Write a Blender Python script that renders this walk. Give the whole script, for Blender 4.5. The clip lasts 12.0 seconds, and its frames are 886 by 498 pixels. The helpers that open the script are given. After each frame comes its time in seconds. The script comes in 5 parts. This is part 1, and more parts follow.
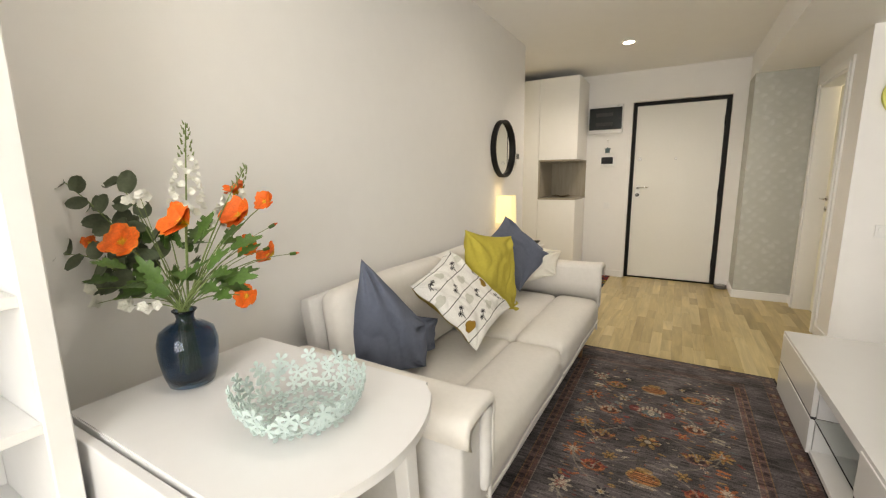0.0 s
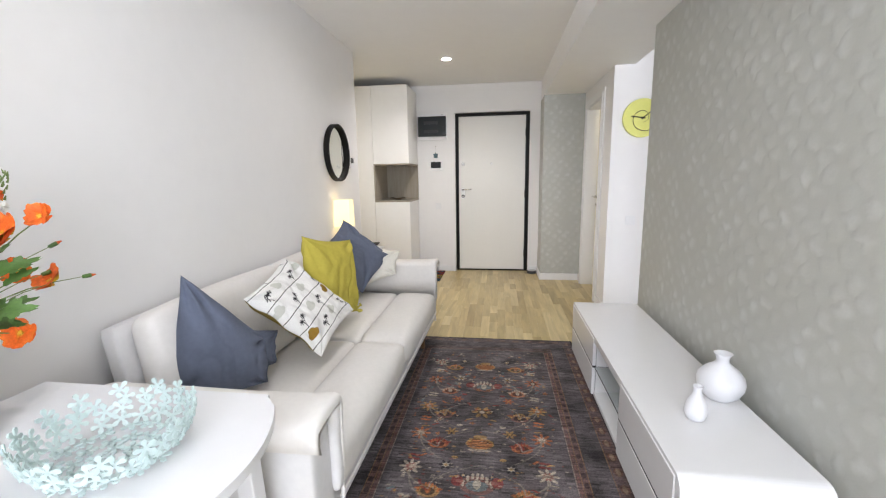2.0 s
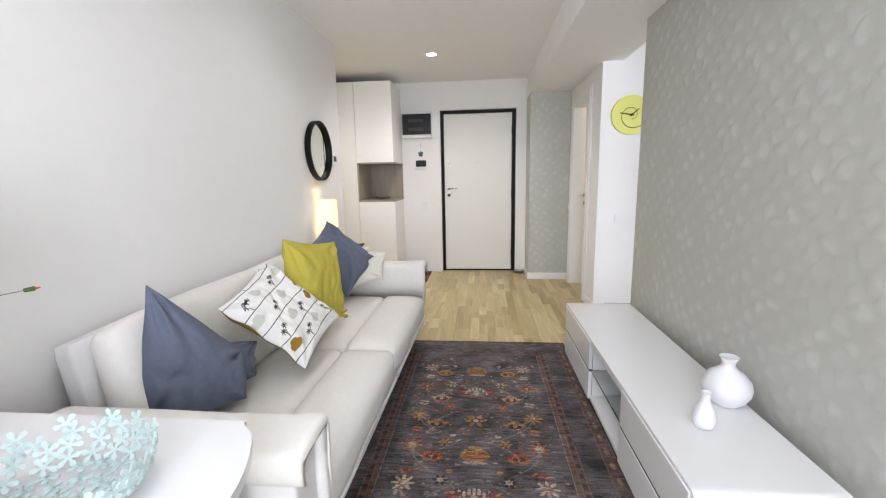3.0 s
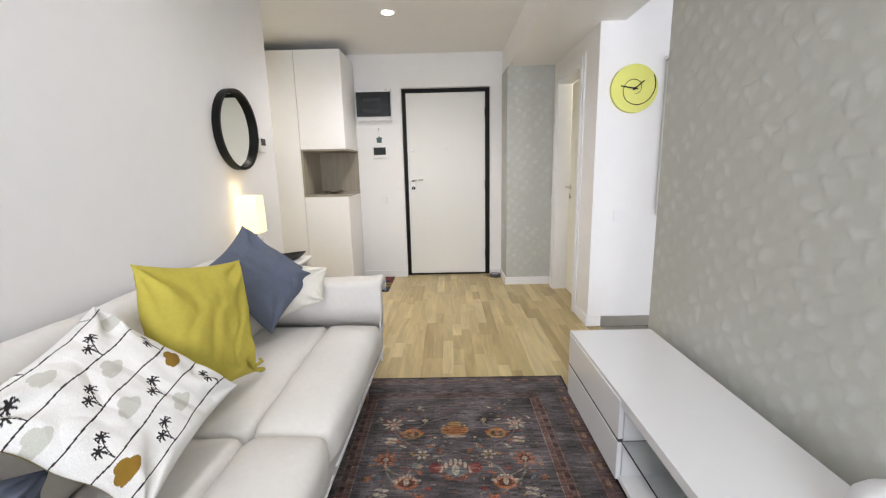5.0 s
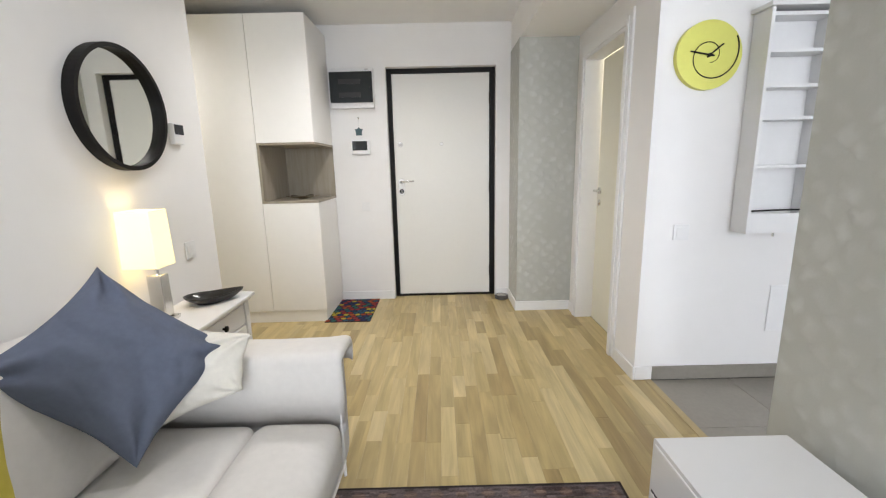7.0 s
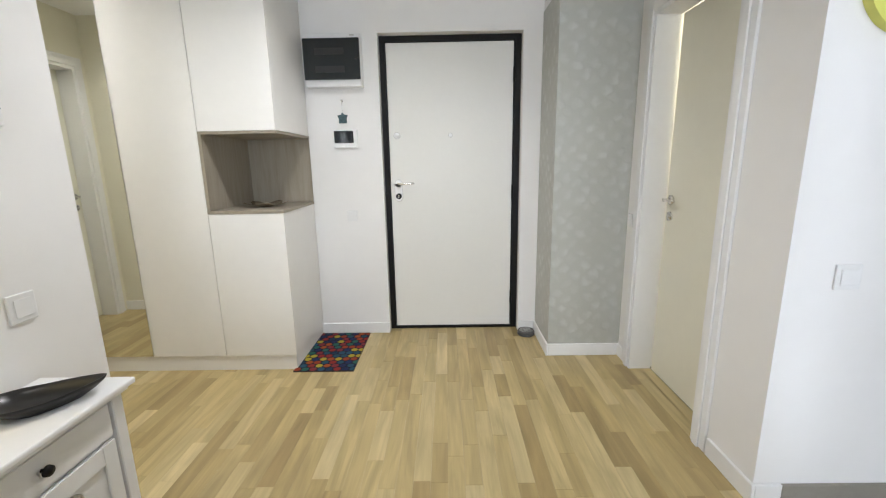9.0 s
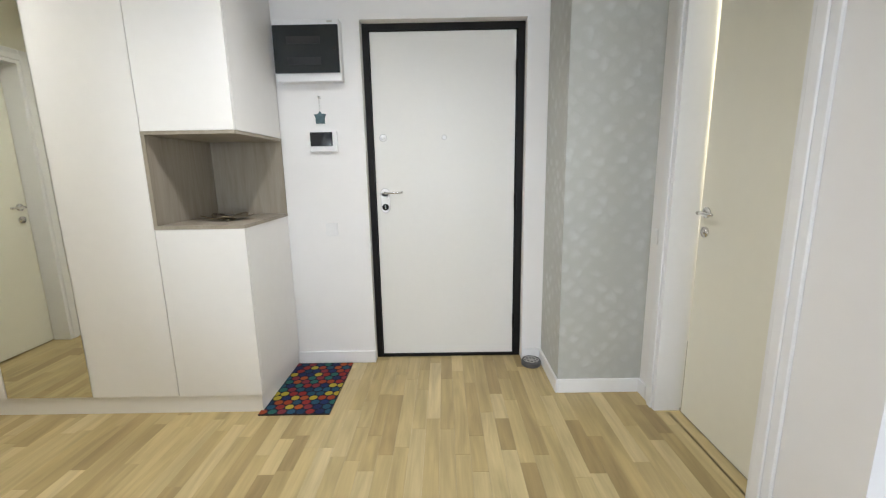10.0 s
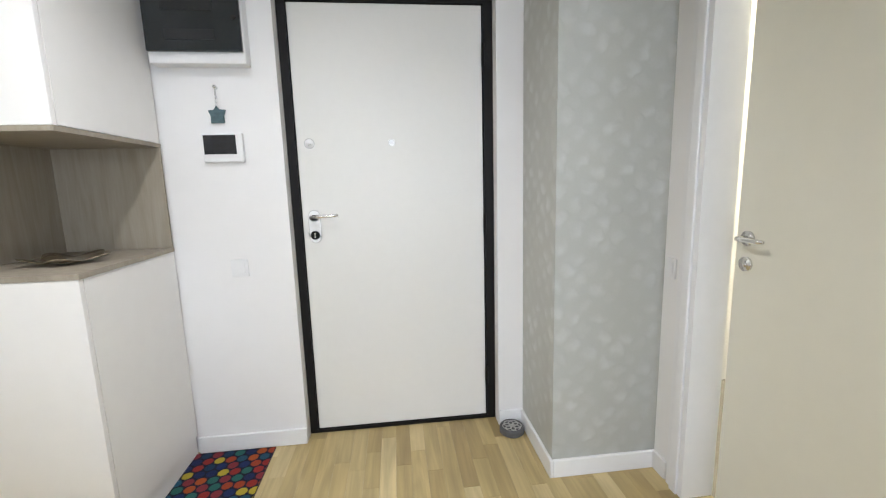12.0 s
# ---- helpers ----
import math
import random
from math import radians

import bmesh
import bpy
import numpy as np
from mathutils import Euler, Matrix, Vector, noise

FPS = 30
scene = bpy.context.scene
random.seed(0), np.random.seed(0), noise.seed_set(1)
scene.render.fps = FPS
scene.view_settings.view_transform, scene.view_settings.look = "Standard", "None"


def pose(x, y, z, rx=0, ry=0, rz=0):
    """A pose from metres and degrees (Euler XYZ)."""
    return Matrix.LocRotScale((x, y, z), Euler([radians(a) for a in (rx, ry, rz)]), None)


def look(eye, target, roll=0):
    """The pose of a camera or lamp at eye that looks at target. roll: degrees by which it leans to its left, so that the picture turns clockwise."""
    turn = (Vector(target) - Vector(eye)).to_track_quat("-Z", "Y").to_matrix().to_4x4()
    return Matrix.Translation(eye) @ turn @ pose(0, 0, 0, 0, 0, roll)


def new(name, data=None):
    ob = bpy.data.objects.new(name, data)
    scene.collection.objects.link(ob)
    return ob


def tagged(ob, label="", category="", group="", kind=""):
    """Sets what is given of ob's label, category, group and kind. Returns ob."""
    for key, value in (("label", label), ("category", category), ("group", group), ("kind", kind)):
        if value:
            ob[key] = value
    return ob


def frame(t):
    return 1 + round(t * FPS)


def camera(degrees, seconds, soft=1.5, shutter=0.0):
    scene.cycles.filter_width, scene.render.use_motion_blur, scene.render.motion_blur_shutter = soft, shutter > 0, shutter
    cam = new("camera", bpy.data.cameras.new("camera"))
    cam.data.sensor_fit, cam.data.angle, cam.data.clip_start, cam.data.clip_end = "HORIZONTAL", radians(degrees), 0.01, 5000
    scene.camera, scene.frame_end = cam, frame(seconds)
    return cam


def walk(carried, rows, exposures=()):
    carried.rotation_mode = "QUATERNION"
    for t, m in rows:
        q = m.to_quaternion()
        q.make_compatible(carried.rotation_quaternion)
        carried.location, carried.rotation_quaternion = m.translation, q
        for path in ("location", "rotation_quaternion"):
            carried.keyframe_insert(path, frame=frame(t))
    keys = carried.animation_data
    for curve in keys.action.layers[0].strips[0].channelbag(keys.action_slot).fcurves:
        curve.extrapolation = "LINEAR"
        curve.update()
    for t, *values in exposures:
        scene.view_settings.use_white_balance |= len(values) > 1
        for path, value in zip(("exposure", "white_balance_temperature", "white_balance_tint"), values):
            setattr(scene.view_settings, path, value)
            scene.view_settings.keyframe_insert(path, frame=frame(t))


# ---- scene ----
cam = camera(94.1, 12.0, soft=1.2)
PATH = [
    (0, (-0.028, 0.426, 1.266), (-1.002, 2.139, 0.925), -0.7),
    (0.2, (-0.008, 0.441, 1.255), (-0.744, 2.267, 0.9), -0.5),
    (0.4, (0.005, 0.436, 1.262), (-0.596, 2.308, 0.894), -0.2),
    (0.5, (0.024, 0.428, 1.271), (-0.499, 2.321, 0.897), -0.3),
    (1, (0.048, 0.389, 1.279), (-0.298, 2.324, 0.912), -0.7),
    (1.5, (0.036, 0.37, 1.279), (-0.266, 2.316, 0.933), -0.8),
    (2, (0.013, 0.371, 1.278), (-0.253, 2.324, 0.938), -0.9),
    (2.5, (-0.017, 0.39, 1.278), (-0.243, 2.348, 0.938), -1.1),
    (4.5, (-0.061, 1.017, 1.237), (-0.131, 2.981, 0.865), -1.1),
    (5, (-0.081, 1.224, 1.242), (-0.107, 3.187, 0.86), -1.3),
    (5.5, (-0.077, 1.406, 1.238), (-0.081, 3.368, 0.848), -1.4),
    (6, (-0.066, 1.643, 1.245), (-0.074, 3.604, 0.853), -1.2),
    (6.5, (-0.077, 1.861, 1.241), (-0.081, 3.823, 0.855), -1.2),
    (7, (-0.109, 2.097, 1.251), (-0.101, 4.058, 0.858), -1.3),
    (7.2, (-0.109, 2.173, 1.249), (-0.108, 4.134, 0.857), -1.3),
    (9, (-0.118, 2.988, 1.261), (-0.14, 4.946, 0.853), -1.0),
    (9.5, (-0.107, 3.178, 1.261), (-0.131, 5.139, 0.869), -1.0),
    (10, (-0.09, 3.375, 1.255), (-0.101, 5.339, 0.879), -1.0),
    (10.5, (-0.083, 3.527, 1.268), (-0.077, 5.493, 0.903), -1.1),
    (11, (-0.108, 3.696, 1.259), (-0.07, 5.668, 0.924), -1.2),
    (11.5, (-0.118, 3.846, 1.266), (-0.043, 5.817, 0.94), -1.8),
    (12, (-0.081, 3.997, 1.254), (0.139, 5.96, 0.943), -1.6),
]
EXPOSURES = [(0, -0.23, 7500, 12.5), (0.4, -0.01, 6670, 12.5), (1.0, 0.02, 6370, 14.5), (2.5, 0.04, 6190, 15.5), (4.5, 0.14, 6220, 15.5), (5.5, 0.12, 6220, 14.5), (7.0, 0.12, 6170, 13.5), (9.0, 0.1, 6000, 11.5), (10.0, 0.14, 5940, 11.5), (11.0, 0.22, 5940, 11.5), (12.0, 0.26, 5830, 12.5)]
walk(cam, [(t, look(eye, target, roll)) for t, eye, target, roll in PATH], EXPOSURES)


# ---------------------------------------------------------------- light
world = bpy.data.worlds.new("sky")
scene.world = world
world.use_nodes = True
wn = world.node_tree.nodes
sky = wn.new("ShaderNodeTexSky")
sky.sky_type, sky.sun_disc = "NISHITA", False
sky.sun_elevation, sky.sun_rotation = radians(33), radians(200)
world.node_tree.links.new(sky.outputs["Color"], wn["Background"].inputs["Color"])
wn["Background"].inputs["Strength"].default_value = 0.12


def area_lamp(name, m, sx, sy, power, colour):
    data = bpy.data.lights.new(name, "AREA")
    data.shape, data.size, data.size_y, data.energy, data.color = "RECTANGLE", sx, sy, power, colour
    ob = new(name, data)
    ob.matrix_basis = m
    return ob


def point_lamp(name, at, radius, power, colour):
    data = bpy.data.lights.new(name, "POINT")
    data.shadow_soft_size, data.energy, data.color = radius, power, colour
    ob = new(name, data)
    ob.location = at
    return ob


# daylight in the openings of the window wall behind the walk and of the kitchen
area_lamp("window_light", look((0.10, -1.18, 1.45), (0.10, 5, 3.6)), 1.6, 1.9, 82, (0.93, 0.97, 1.0))
area_lamp("kitchen_window_light", look((2.05, -1.18, 1.5), (2.05, 5, 3.2)), 1.4, 1.5, 96, (0.95, 0.98, 1.0))
# first is the hall downlight; the other three are added, unseen fill lamps
SPOTS = [(-0.52, 4.75, 84), (-0.52, 2.95, 18), (-0.52, 1.15, 20), (-2.3, 4.85, 46)]
for sx_, sy_, watts in SPOTS:
    d_ = bpy.data.lights.new("hall_and_fill_beam", "SPOT")
    d_.energy, d_.color, d_.spot_size, d_.spot_blend, d_.shadow_soft_size = watts, (1.0, 0.955, 0.885) if sx_ > -2 else (1.0, 0.95, 0.86), radians(152 if sy_ > 4.7 and sx_ > -2 else 160), 0.95, 0.04
    o_ = new("hall_and_fill_beam", d_)
    o_.location = (sx_, sy_, 2.44)
point_lamp("bulb_light", (-1.256, 3.716, 0.985), 0.05, 0.8, (1.0, 0.80, 0.42))
point_lamp("bathroom_light", (1.9, 5.2, 2.2), 0.1, 40, (1.0, 0.9, 0.62))

# ---------------------------------------------------------------- materials


def mat(name, colour, rough=0.5, metal=0.0, vary=0.06, scale=6.0, bump=0.0, bump_scale=80.0, spec=0.5, coat=0.0, per_object=0.0, stretch=(1, 1, 1)):
    """A principled surface whose tone wanders at two scales, with fine relief."""
    m = bpy.data.materials.new(name)
    m.use_nodes = True
    nt = m.node_tree
    b = nt.nodes["Principled BSDF"]
    b.inputs["Roughness"].default_value, b.inputs["Metallic"].default_value = rough, metal
    b.inputs["Specular IOR Level"].default_value, b.inputs["Coat Weight"].default_value = spec, coat
    tc = nt.nodes.new("ShaderNodeTexCoord")
    mp = nt.nodes.new("ShaderNodeMapping")
    mp.inputs["Scale"].default_value = stretch
    nt.links.new(tc.outputs["Object"], mp.inputs["Vector"])
    n1, n2 = nt.nodes.new("ShaderNodeTexNoise"), nt.nodes.new("ShaderNodeTexNoise")
    n1.inputs["Scale"].default_value, n1.inputs["Detail"].default_value = scale, 4
    n2.inputs["Scale"].default_value, n2.inputs["Detail"].default_value = scale * 9, 3
    add = nt.nodes.new("ShaderNodeMath")
    add.operation = "ADD"
    for n, k in ((n1, 0), (n2, 1)):
        nt.links.new(mp.outputs["Vector"], n.inputs["Vector"])
        nt.links.new(n.outputs["Fac"], add.inputs[k])
    rng = nt.nodes.new("ShaderNodeMapRange")
    rng.inputs["From Min"].default_value, rng.inputs["From Max"].default_value = 0.6, 1.4
    rng.inputs["To Min"].default_value, rng.inputs["To Max"].default_value = 1 - vary, 1 + vary
    nt.links.new(add.outputs[0], rng.inputs["Value"])
    mul = nt.nodes.new("ShaderNodeVectorMath")
    mul.operation = "SCALE"
    mul.inputs[0].default_value = colour
    nt.links.new(rng.outputs[0], mul.inputs["Scale"])
    out = mul
    if per_object:
        oi = nt.nodes.new("ShaderNodeObjectInfo")
        r2 = nt.nodes.new("ShaderNodeMapRange")
        r2.inputs["To Min"].default_value, r2.inputs["To Max"].default_value = 1 - per_object, 1 + per_object
        nt.links.new(oi.outputs["Random"], r2.inputs["Value"])
        out = nt.nodes.new("ShaderNodeVectorMath")
        out.operation = "SCALE"
        nt.links.new(mul.outputs[0], out.inputs[0])
        nt.links.new(r2.outputs[0], out.inputs["Scale"])
    nt.links.new(out.outputs[0], b.inputs["Base Color"])
    if bump:
        n3 = nt.nodes.new("ShaderNodeTexNoise")
        n3.inputs["Scale"].default_value, n3.inputs["Detail"].default_value = bump_scale, 3
        nt.links.new(mp.outputs["Vector"], n3.inputs["Vector"])
        bp = nt.nodes.new("ShaderNodeBump")
        bp.inputs["Strength"].default_value, bp.inputs["Distance"].default_value = bump, 0.004
        nt.links.new(n3.outputs["Fac"], bp.inputs["Height"])
        nt.links.new(bp.outputs["Normal"], b.inputs["Normal"])
    return m


def painted(name, rough, bump=0.3, bump_scale=300.0, sheen=0.0):
    """A surface whose woven or printed colours lie in the mesh's own colour layer."""
    m = bpy.data.materials.new(name)
    m.use_nodes = True
    nt = m.node_tree
    b = nt.nodes["Principled BSDF"]
    b.inputs["Roughness"].default_value, b.inputs["Sheen Weight"].default_value = rough, sheen
    b.inputs["Specular IOR Level"].default_value = 0.25
    at = nt.nodes.new("ShaderNodeAttribute")
    at.attribute_name = "print"
    tc, n = nt.nodes.new("ShaderNodeTexCoord"), nt.nodes.new("ShaderNodeTexNoise")
    n.inputs["Scale"].default_value = bump_scale
    nt.links.new(tc.outputs["Object"], n.inputs["Vector"])
    rng = nt.nodes.new("ShaderNodeMapRange")
    rng.inputs["To Min"].default_value, rng.inputs["To Max"].default_value = 0.72, 1.28
    nt.links.new(n.outputs["Fac"], rng.inputs["Value"])
    mul = nt.nodes.new("ShaderNodeVectorMath")
    mul.operation = "SCALE"
    nt.links.new(at.outputs["Color"], mul.inputs[0])
    nt.links.new(rng.outputs[0], mul.inputs["Scale"])
    nt.links.new(mul.outputs[0], b.inputs["Base Color"])
    bp = nt.nodes.new("ShaderNodeBump")
    bp.inputs["Strength"].default_value, bp.inputs["Distance"].default_value = bump, 0.003
    nt.links.new(n.outputs["Fac"], bp.inputs["Height"])
    nt.links.new(bp.outputs["Normal"], b.inputs["Normal"])
    return m


def wallpaper(name):
    """Grey paper with pearly embossed scales in staggered rows, each cell pressed a little differently. The scales'
    relief shading is also painted into the colour.
    """
    m = bpy.data.materials.new(name)
    m.use_nodes = True
    nt = m.node_tree
    L = nt.links.new
    b = nt.nodes["Principled BSDF"]

    def math_node(op, x, y):
        n = nt.nodes.new("ShaderNodeMath")
        n.operation = op
        for k, v in enumerate((x, y)):
            if isinstance(v, (int, float)):
                n.inputs[k].default_value = v
            else:
                L(v, n.inputs[k])
        return n.outputs[0]

    def ranged(v, f0, f1, t0, t1):
        n = nt.nodes.new("ShaderNodeMapRange")
        n.interpolation_type = "SMOOTHSTEP"
        for key, val in (("From Min", f0), ("From Max", f1), ("To Min", t0), ("To Max", t1)):
            n.inputs[key].default_value = val
        L(v, n.inputs["Value"])
        return n.outputs[0]

    tc = nt.nodes.new("ShaderNodeTexCoord")
    sep = nt.nodes.new("ShaderNodeSeparateXYZ")
    L(tc.outputs["Object"], sep.inputs[0])
    com = nt.nodes.new("ShaderNodeCombineXYZ")
    L(math_node("ADD", sep.outputs["X"], sep.outputs["Y"]), com.inputs["X"])
    L(sep.outputs["Z"], com.inputs["Y"])
    mp = nt.nodes.new("ShaderNodeMapping")
    mp.inputs["Rotation"].default_value = (0, 0, radians(38))
    mp.inputs["Scale"].default_value = (12.5, 13.5, 1)
    L(com.outputs[0], mp.inputs["Vector"])
    warp = nt.nodes.new("ShaderNodeTexNoise")
    warp.inputs["Scale"].default_value, warp.inputs["Detail"].default_value = 15, 1.5
    L(com.outputs[0], warp.inputs["Vector"])
    wsc = nt.nodes.new("ShaderNodeVectorMath")
    wsc.operation = "SCALE"
    wsc.inputs["Scale"].default_value = 0.95
    L(warp.outputs["Color"], wsc.inputs[0])
    wad = nt.nodes.new("ShaderNodeVectorMath")
    L(mp.outputs[0], wad.inputs[0])
    L(wsc.outputs[0], wad.inputs[1])
    vo = nt.nodes.new("ShaderNodeTexVoronoi")
    vo.voronoi_dimensions, vo.inputs["Scale"].default_value, vo.inputs["Randomness"].default_value = "2D", 1.0, 0.34
    L(wad.outputs[0], vo.inputs["Vector"])
    cell = nt.nodes.new("ShaderNodeSeparateColor")
    L(vo.outputs["Color"], cell.inputs[0])
    fine = nt.nodes.new("ShaderNodeTexNoise")
    fine.inputs["Scale"].default_value, fine.inputs["Detail"].default_value = 130, 4
    L(tc.outputs["Object"], fine.inputs["Vector"])
    big = nt.nodes.new("ShaderNodeTexNoise")
    big.inputs["Scale"].default_value, big.inputs["Detail"].default_value = 5, 3
    L(tc.outputs["Object"], big.inputs["Vector"])
    scale_dome = ranged(vo.outputs["Distance"], 0.10, 0.56, 1.0, 0.0)
    # each scale tilts: it rises along one diagonal and drops at its lower edge
    loc = nt.nodes.new("ShaderNodeVectorMath")
    loc.operation = "SUBTRACT"
    L(wad.outputs[0], loc.inputs[0])
    L(vo.outputs["Position"], loc.inputs[1])
    lsp = nt.nodes.new("ShaderNodeSeparateXYZ")
    L(loc.outputs[0], lsp.inputs[0])
    tilt = math_node("MULTIPLY", scale_dome, math_node("ADD", lsp.outputs["X"], 0.55))
    strong = math_node("MULTIPLY", ranged(cell.outputs["Red"], 0.2, 1.0, 0.35, 1.0), ranged(big.outputs["Fac"], 0.36, 0.64, 0.55, 1.1))
    # relief shading painted in: the colour lightens on each scale's raised side
    pale = math_node("MULTIPLY", tilt, strong)
    tone = math_node("ADD", pale, math_node("MULTIPLY", math_node("SUBTRACT", fine.outputs["Fac"], 0.5), 0.30))
    tone = math_node("ADD", tone, math_node("MULTIPLY", math_node("SUBTRACT", big.outputs["Fac"], 0.5), 0.35))
    ramp = nt.nodes.new("ShaderNodeValToRGB")
    ramp.color_ramp.elements[0].color, ramp.color_ramp.elements[0].position = (0.445, 0.452, 0.416, 1), 0.0
    ramp.color_ramp.elements[1].color, ramp.color_ramp.elements[1].position = (0.565, 0.577, 0.553, 1), 1.0
    L(tone, ramp.inputs["Fac"])
    L(ramp.outputs["Color"], b.inputs["Base Color"])
    L(ranged(pale, 0.0, 0.8, 0.50, 0.40), b.inputs["Roughness"])
    b.inputs["Specular IOR Level"].default_value = 0.5
    height = math_node("ADD", math_node("MULTIPLY", tilt, ranged(cell.outputs["Red"], 0.0, 1.0, 0.7, 1.3)), math_node("MULTIPLY", fine.outputs["Fac"], 0.12))
    bp = nt.nodes.new("ShaderNodeBump")
    bp.inputs["Strength"].default_value, bp.inputs["Distance"].default_value = 0.23, 0.011
    L(height, bp.inputs["Height"])
    L(bp.outputs["Normal"], b.inputs["Normal"])
    return m


def glass(name, colour, rough=0.02):
    m = bpy.data.materials.new(name)
    m.use_nodes = True
    b = m.node_tree.nodes["Principled BSDF"]
    b.inputs["Base Color"].default_value = (*colour, 1)
    b.inputs["Roughness"].default_value, b.inputs["Transmission Weight"].default_value, b.inputs["IOR"].default_value = rough, 1.0, 1.45
    return m


def glowing(name, colour, strength, base=(0.9, 0.85, 0.7)):
    m = bpy.data.materials.new(name)
    m.use_nodes = True
    b = m.node_tree.nodes["Principled BSDF"]
    b.inputs["Base Color"].default_value = (*base, 1)
    b.inputs["Emission Color"].default_value, b.inputs["Emission Strength"].default_value = (*colour, 1), strength
    b.inputs["Roughness"].default_value = 0.8
    return m


def wood(name, dark, light, along, per_object=0.0, rough=0.4):
    """Grain drawn out along one axis: x, y or z."""
    m = bpy.data.materials.new(name)
    m.use_nodes = True
    nt = m.node_tree
    L = nt.links.new
    b = nt.nodes["Principled BSDF"]
    tc, mp = nt.nodes.new("ShaderNodeTexCoord"), nt.nodes.new("ShaderNodeMapping")
    mp.inputs["Scale"].default_value = [3.0 if a == along else 42.0 for a in "xyz"]
    L(tc.outputs["Object"], mp.inputs["Vector"])
    vec = mp.outputs["Vector"]
    oi = nt.nodes.new("ShaderNodeObjectInfo")
    geo = nt.nodes.new("ShaderNodeNewGeometry")
    seed = nt.nodes.new("ShaderNodeMath")
    L(oi.outputs["Random"], seed.inputs[0])
    L(geo.outputs["Random Per Island"], seed.inputs[1])
    if per_object:
        off = nt.nodes.new("ShaderNodeVectorMath")
        off.operation = "MULTIPLY_ADD"
        off.inputs[1].default_value = (37.0, 53.0, 71.0)
        L(seed.outputs[0], off.inputs[0])
        L(mp.outputs["Vector"], off.inputs[2])
        vec = off.outputs[0]
    n1, n2 = nt.nodes.new("ShaderNodeTexNoise"), nt.nodes.new("ShaderNodeTexNoise")
    n1.inputs["Scale"].default_value, n1.inputs["Detail"].default_value, n1.inputs["Distortion"].default_value = 0.7, 5, 0.8
    n2.inputs["Scale"].default_value, n2.inputs["Detail"].default_value = 3.5, 3
    L(vec, n1.inputs["Vector"])
    L(vec, n2.inputs["Vector"])
    add = nt.nodes.new("ShaderNodeMath")
    add.operation = "MULTIPLY_ADD"
    add.inputs[1].default_value = 0.4
    L(n2.outputs["Fac"], add.inputs[0])
    L(n1.outputs["Fac"], add.inputs[2])
    ramp = nt.nodes.new("ShaderNodeValToRGB")
    ramp.color_ramp.elements[0].color, ramp.color_ramp.elements[0].position = (*dark, 1), 0.5
    ramp.color_ramp.elements[1].color, ramp.color_ramp.elements[1].position = (*light, 1), 0.9
    L(add.outputs[0], ramp.inputs["Fac"])
    col = ramp.outputs["Color"]
    if per_object:
        frac = nt.nodes.new("ShaderNodeMath")
        frac.operation = "FRACT"
        L(seed.outputs[0], frac.inputs[0])
        r2 = nt.nodes.new("ShaderNodeMapRange")
        r2.inputs["To Min"].default_value, r2.inputs["To Max"].default_value = 1 - per_object, 1 + per_object
        L(frac.outputs[0], r2.inputs["Value"])
        mul = nt.nodes.new("ShaderNodeVectorMath")
        mul.operation = "SCALE"
        L(col, mul.inputs[0])
        L(r2.outputs[0], mul.inputs["Scale"])
        col = mul.outputs[0]
    L(col, b.inputs["Base Color"])
    b.inputs["Roughness"].default_value = rough
    bp = nt.nodes.new("ShaderNodeBump")
    bp.inputs["Strength"].default_value, bp.inputs["Distance"].default_value = 0.12, 0.002
    L(add.outputs[0], bp.inputs["Height"])
    L(bp.outputs["Normal"], b.inputs["Normal"])
    return m


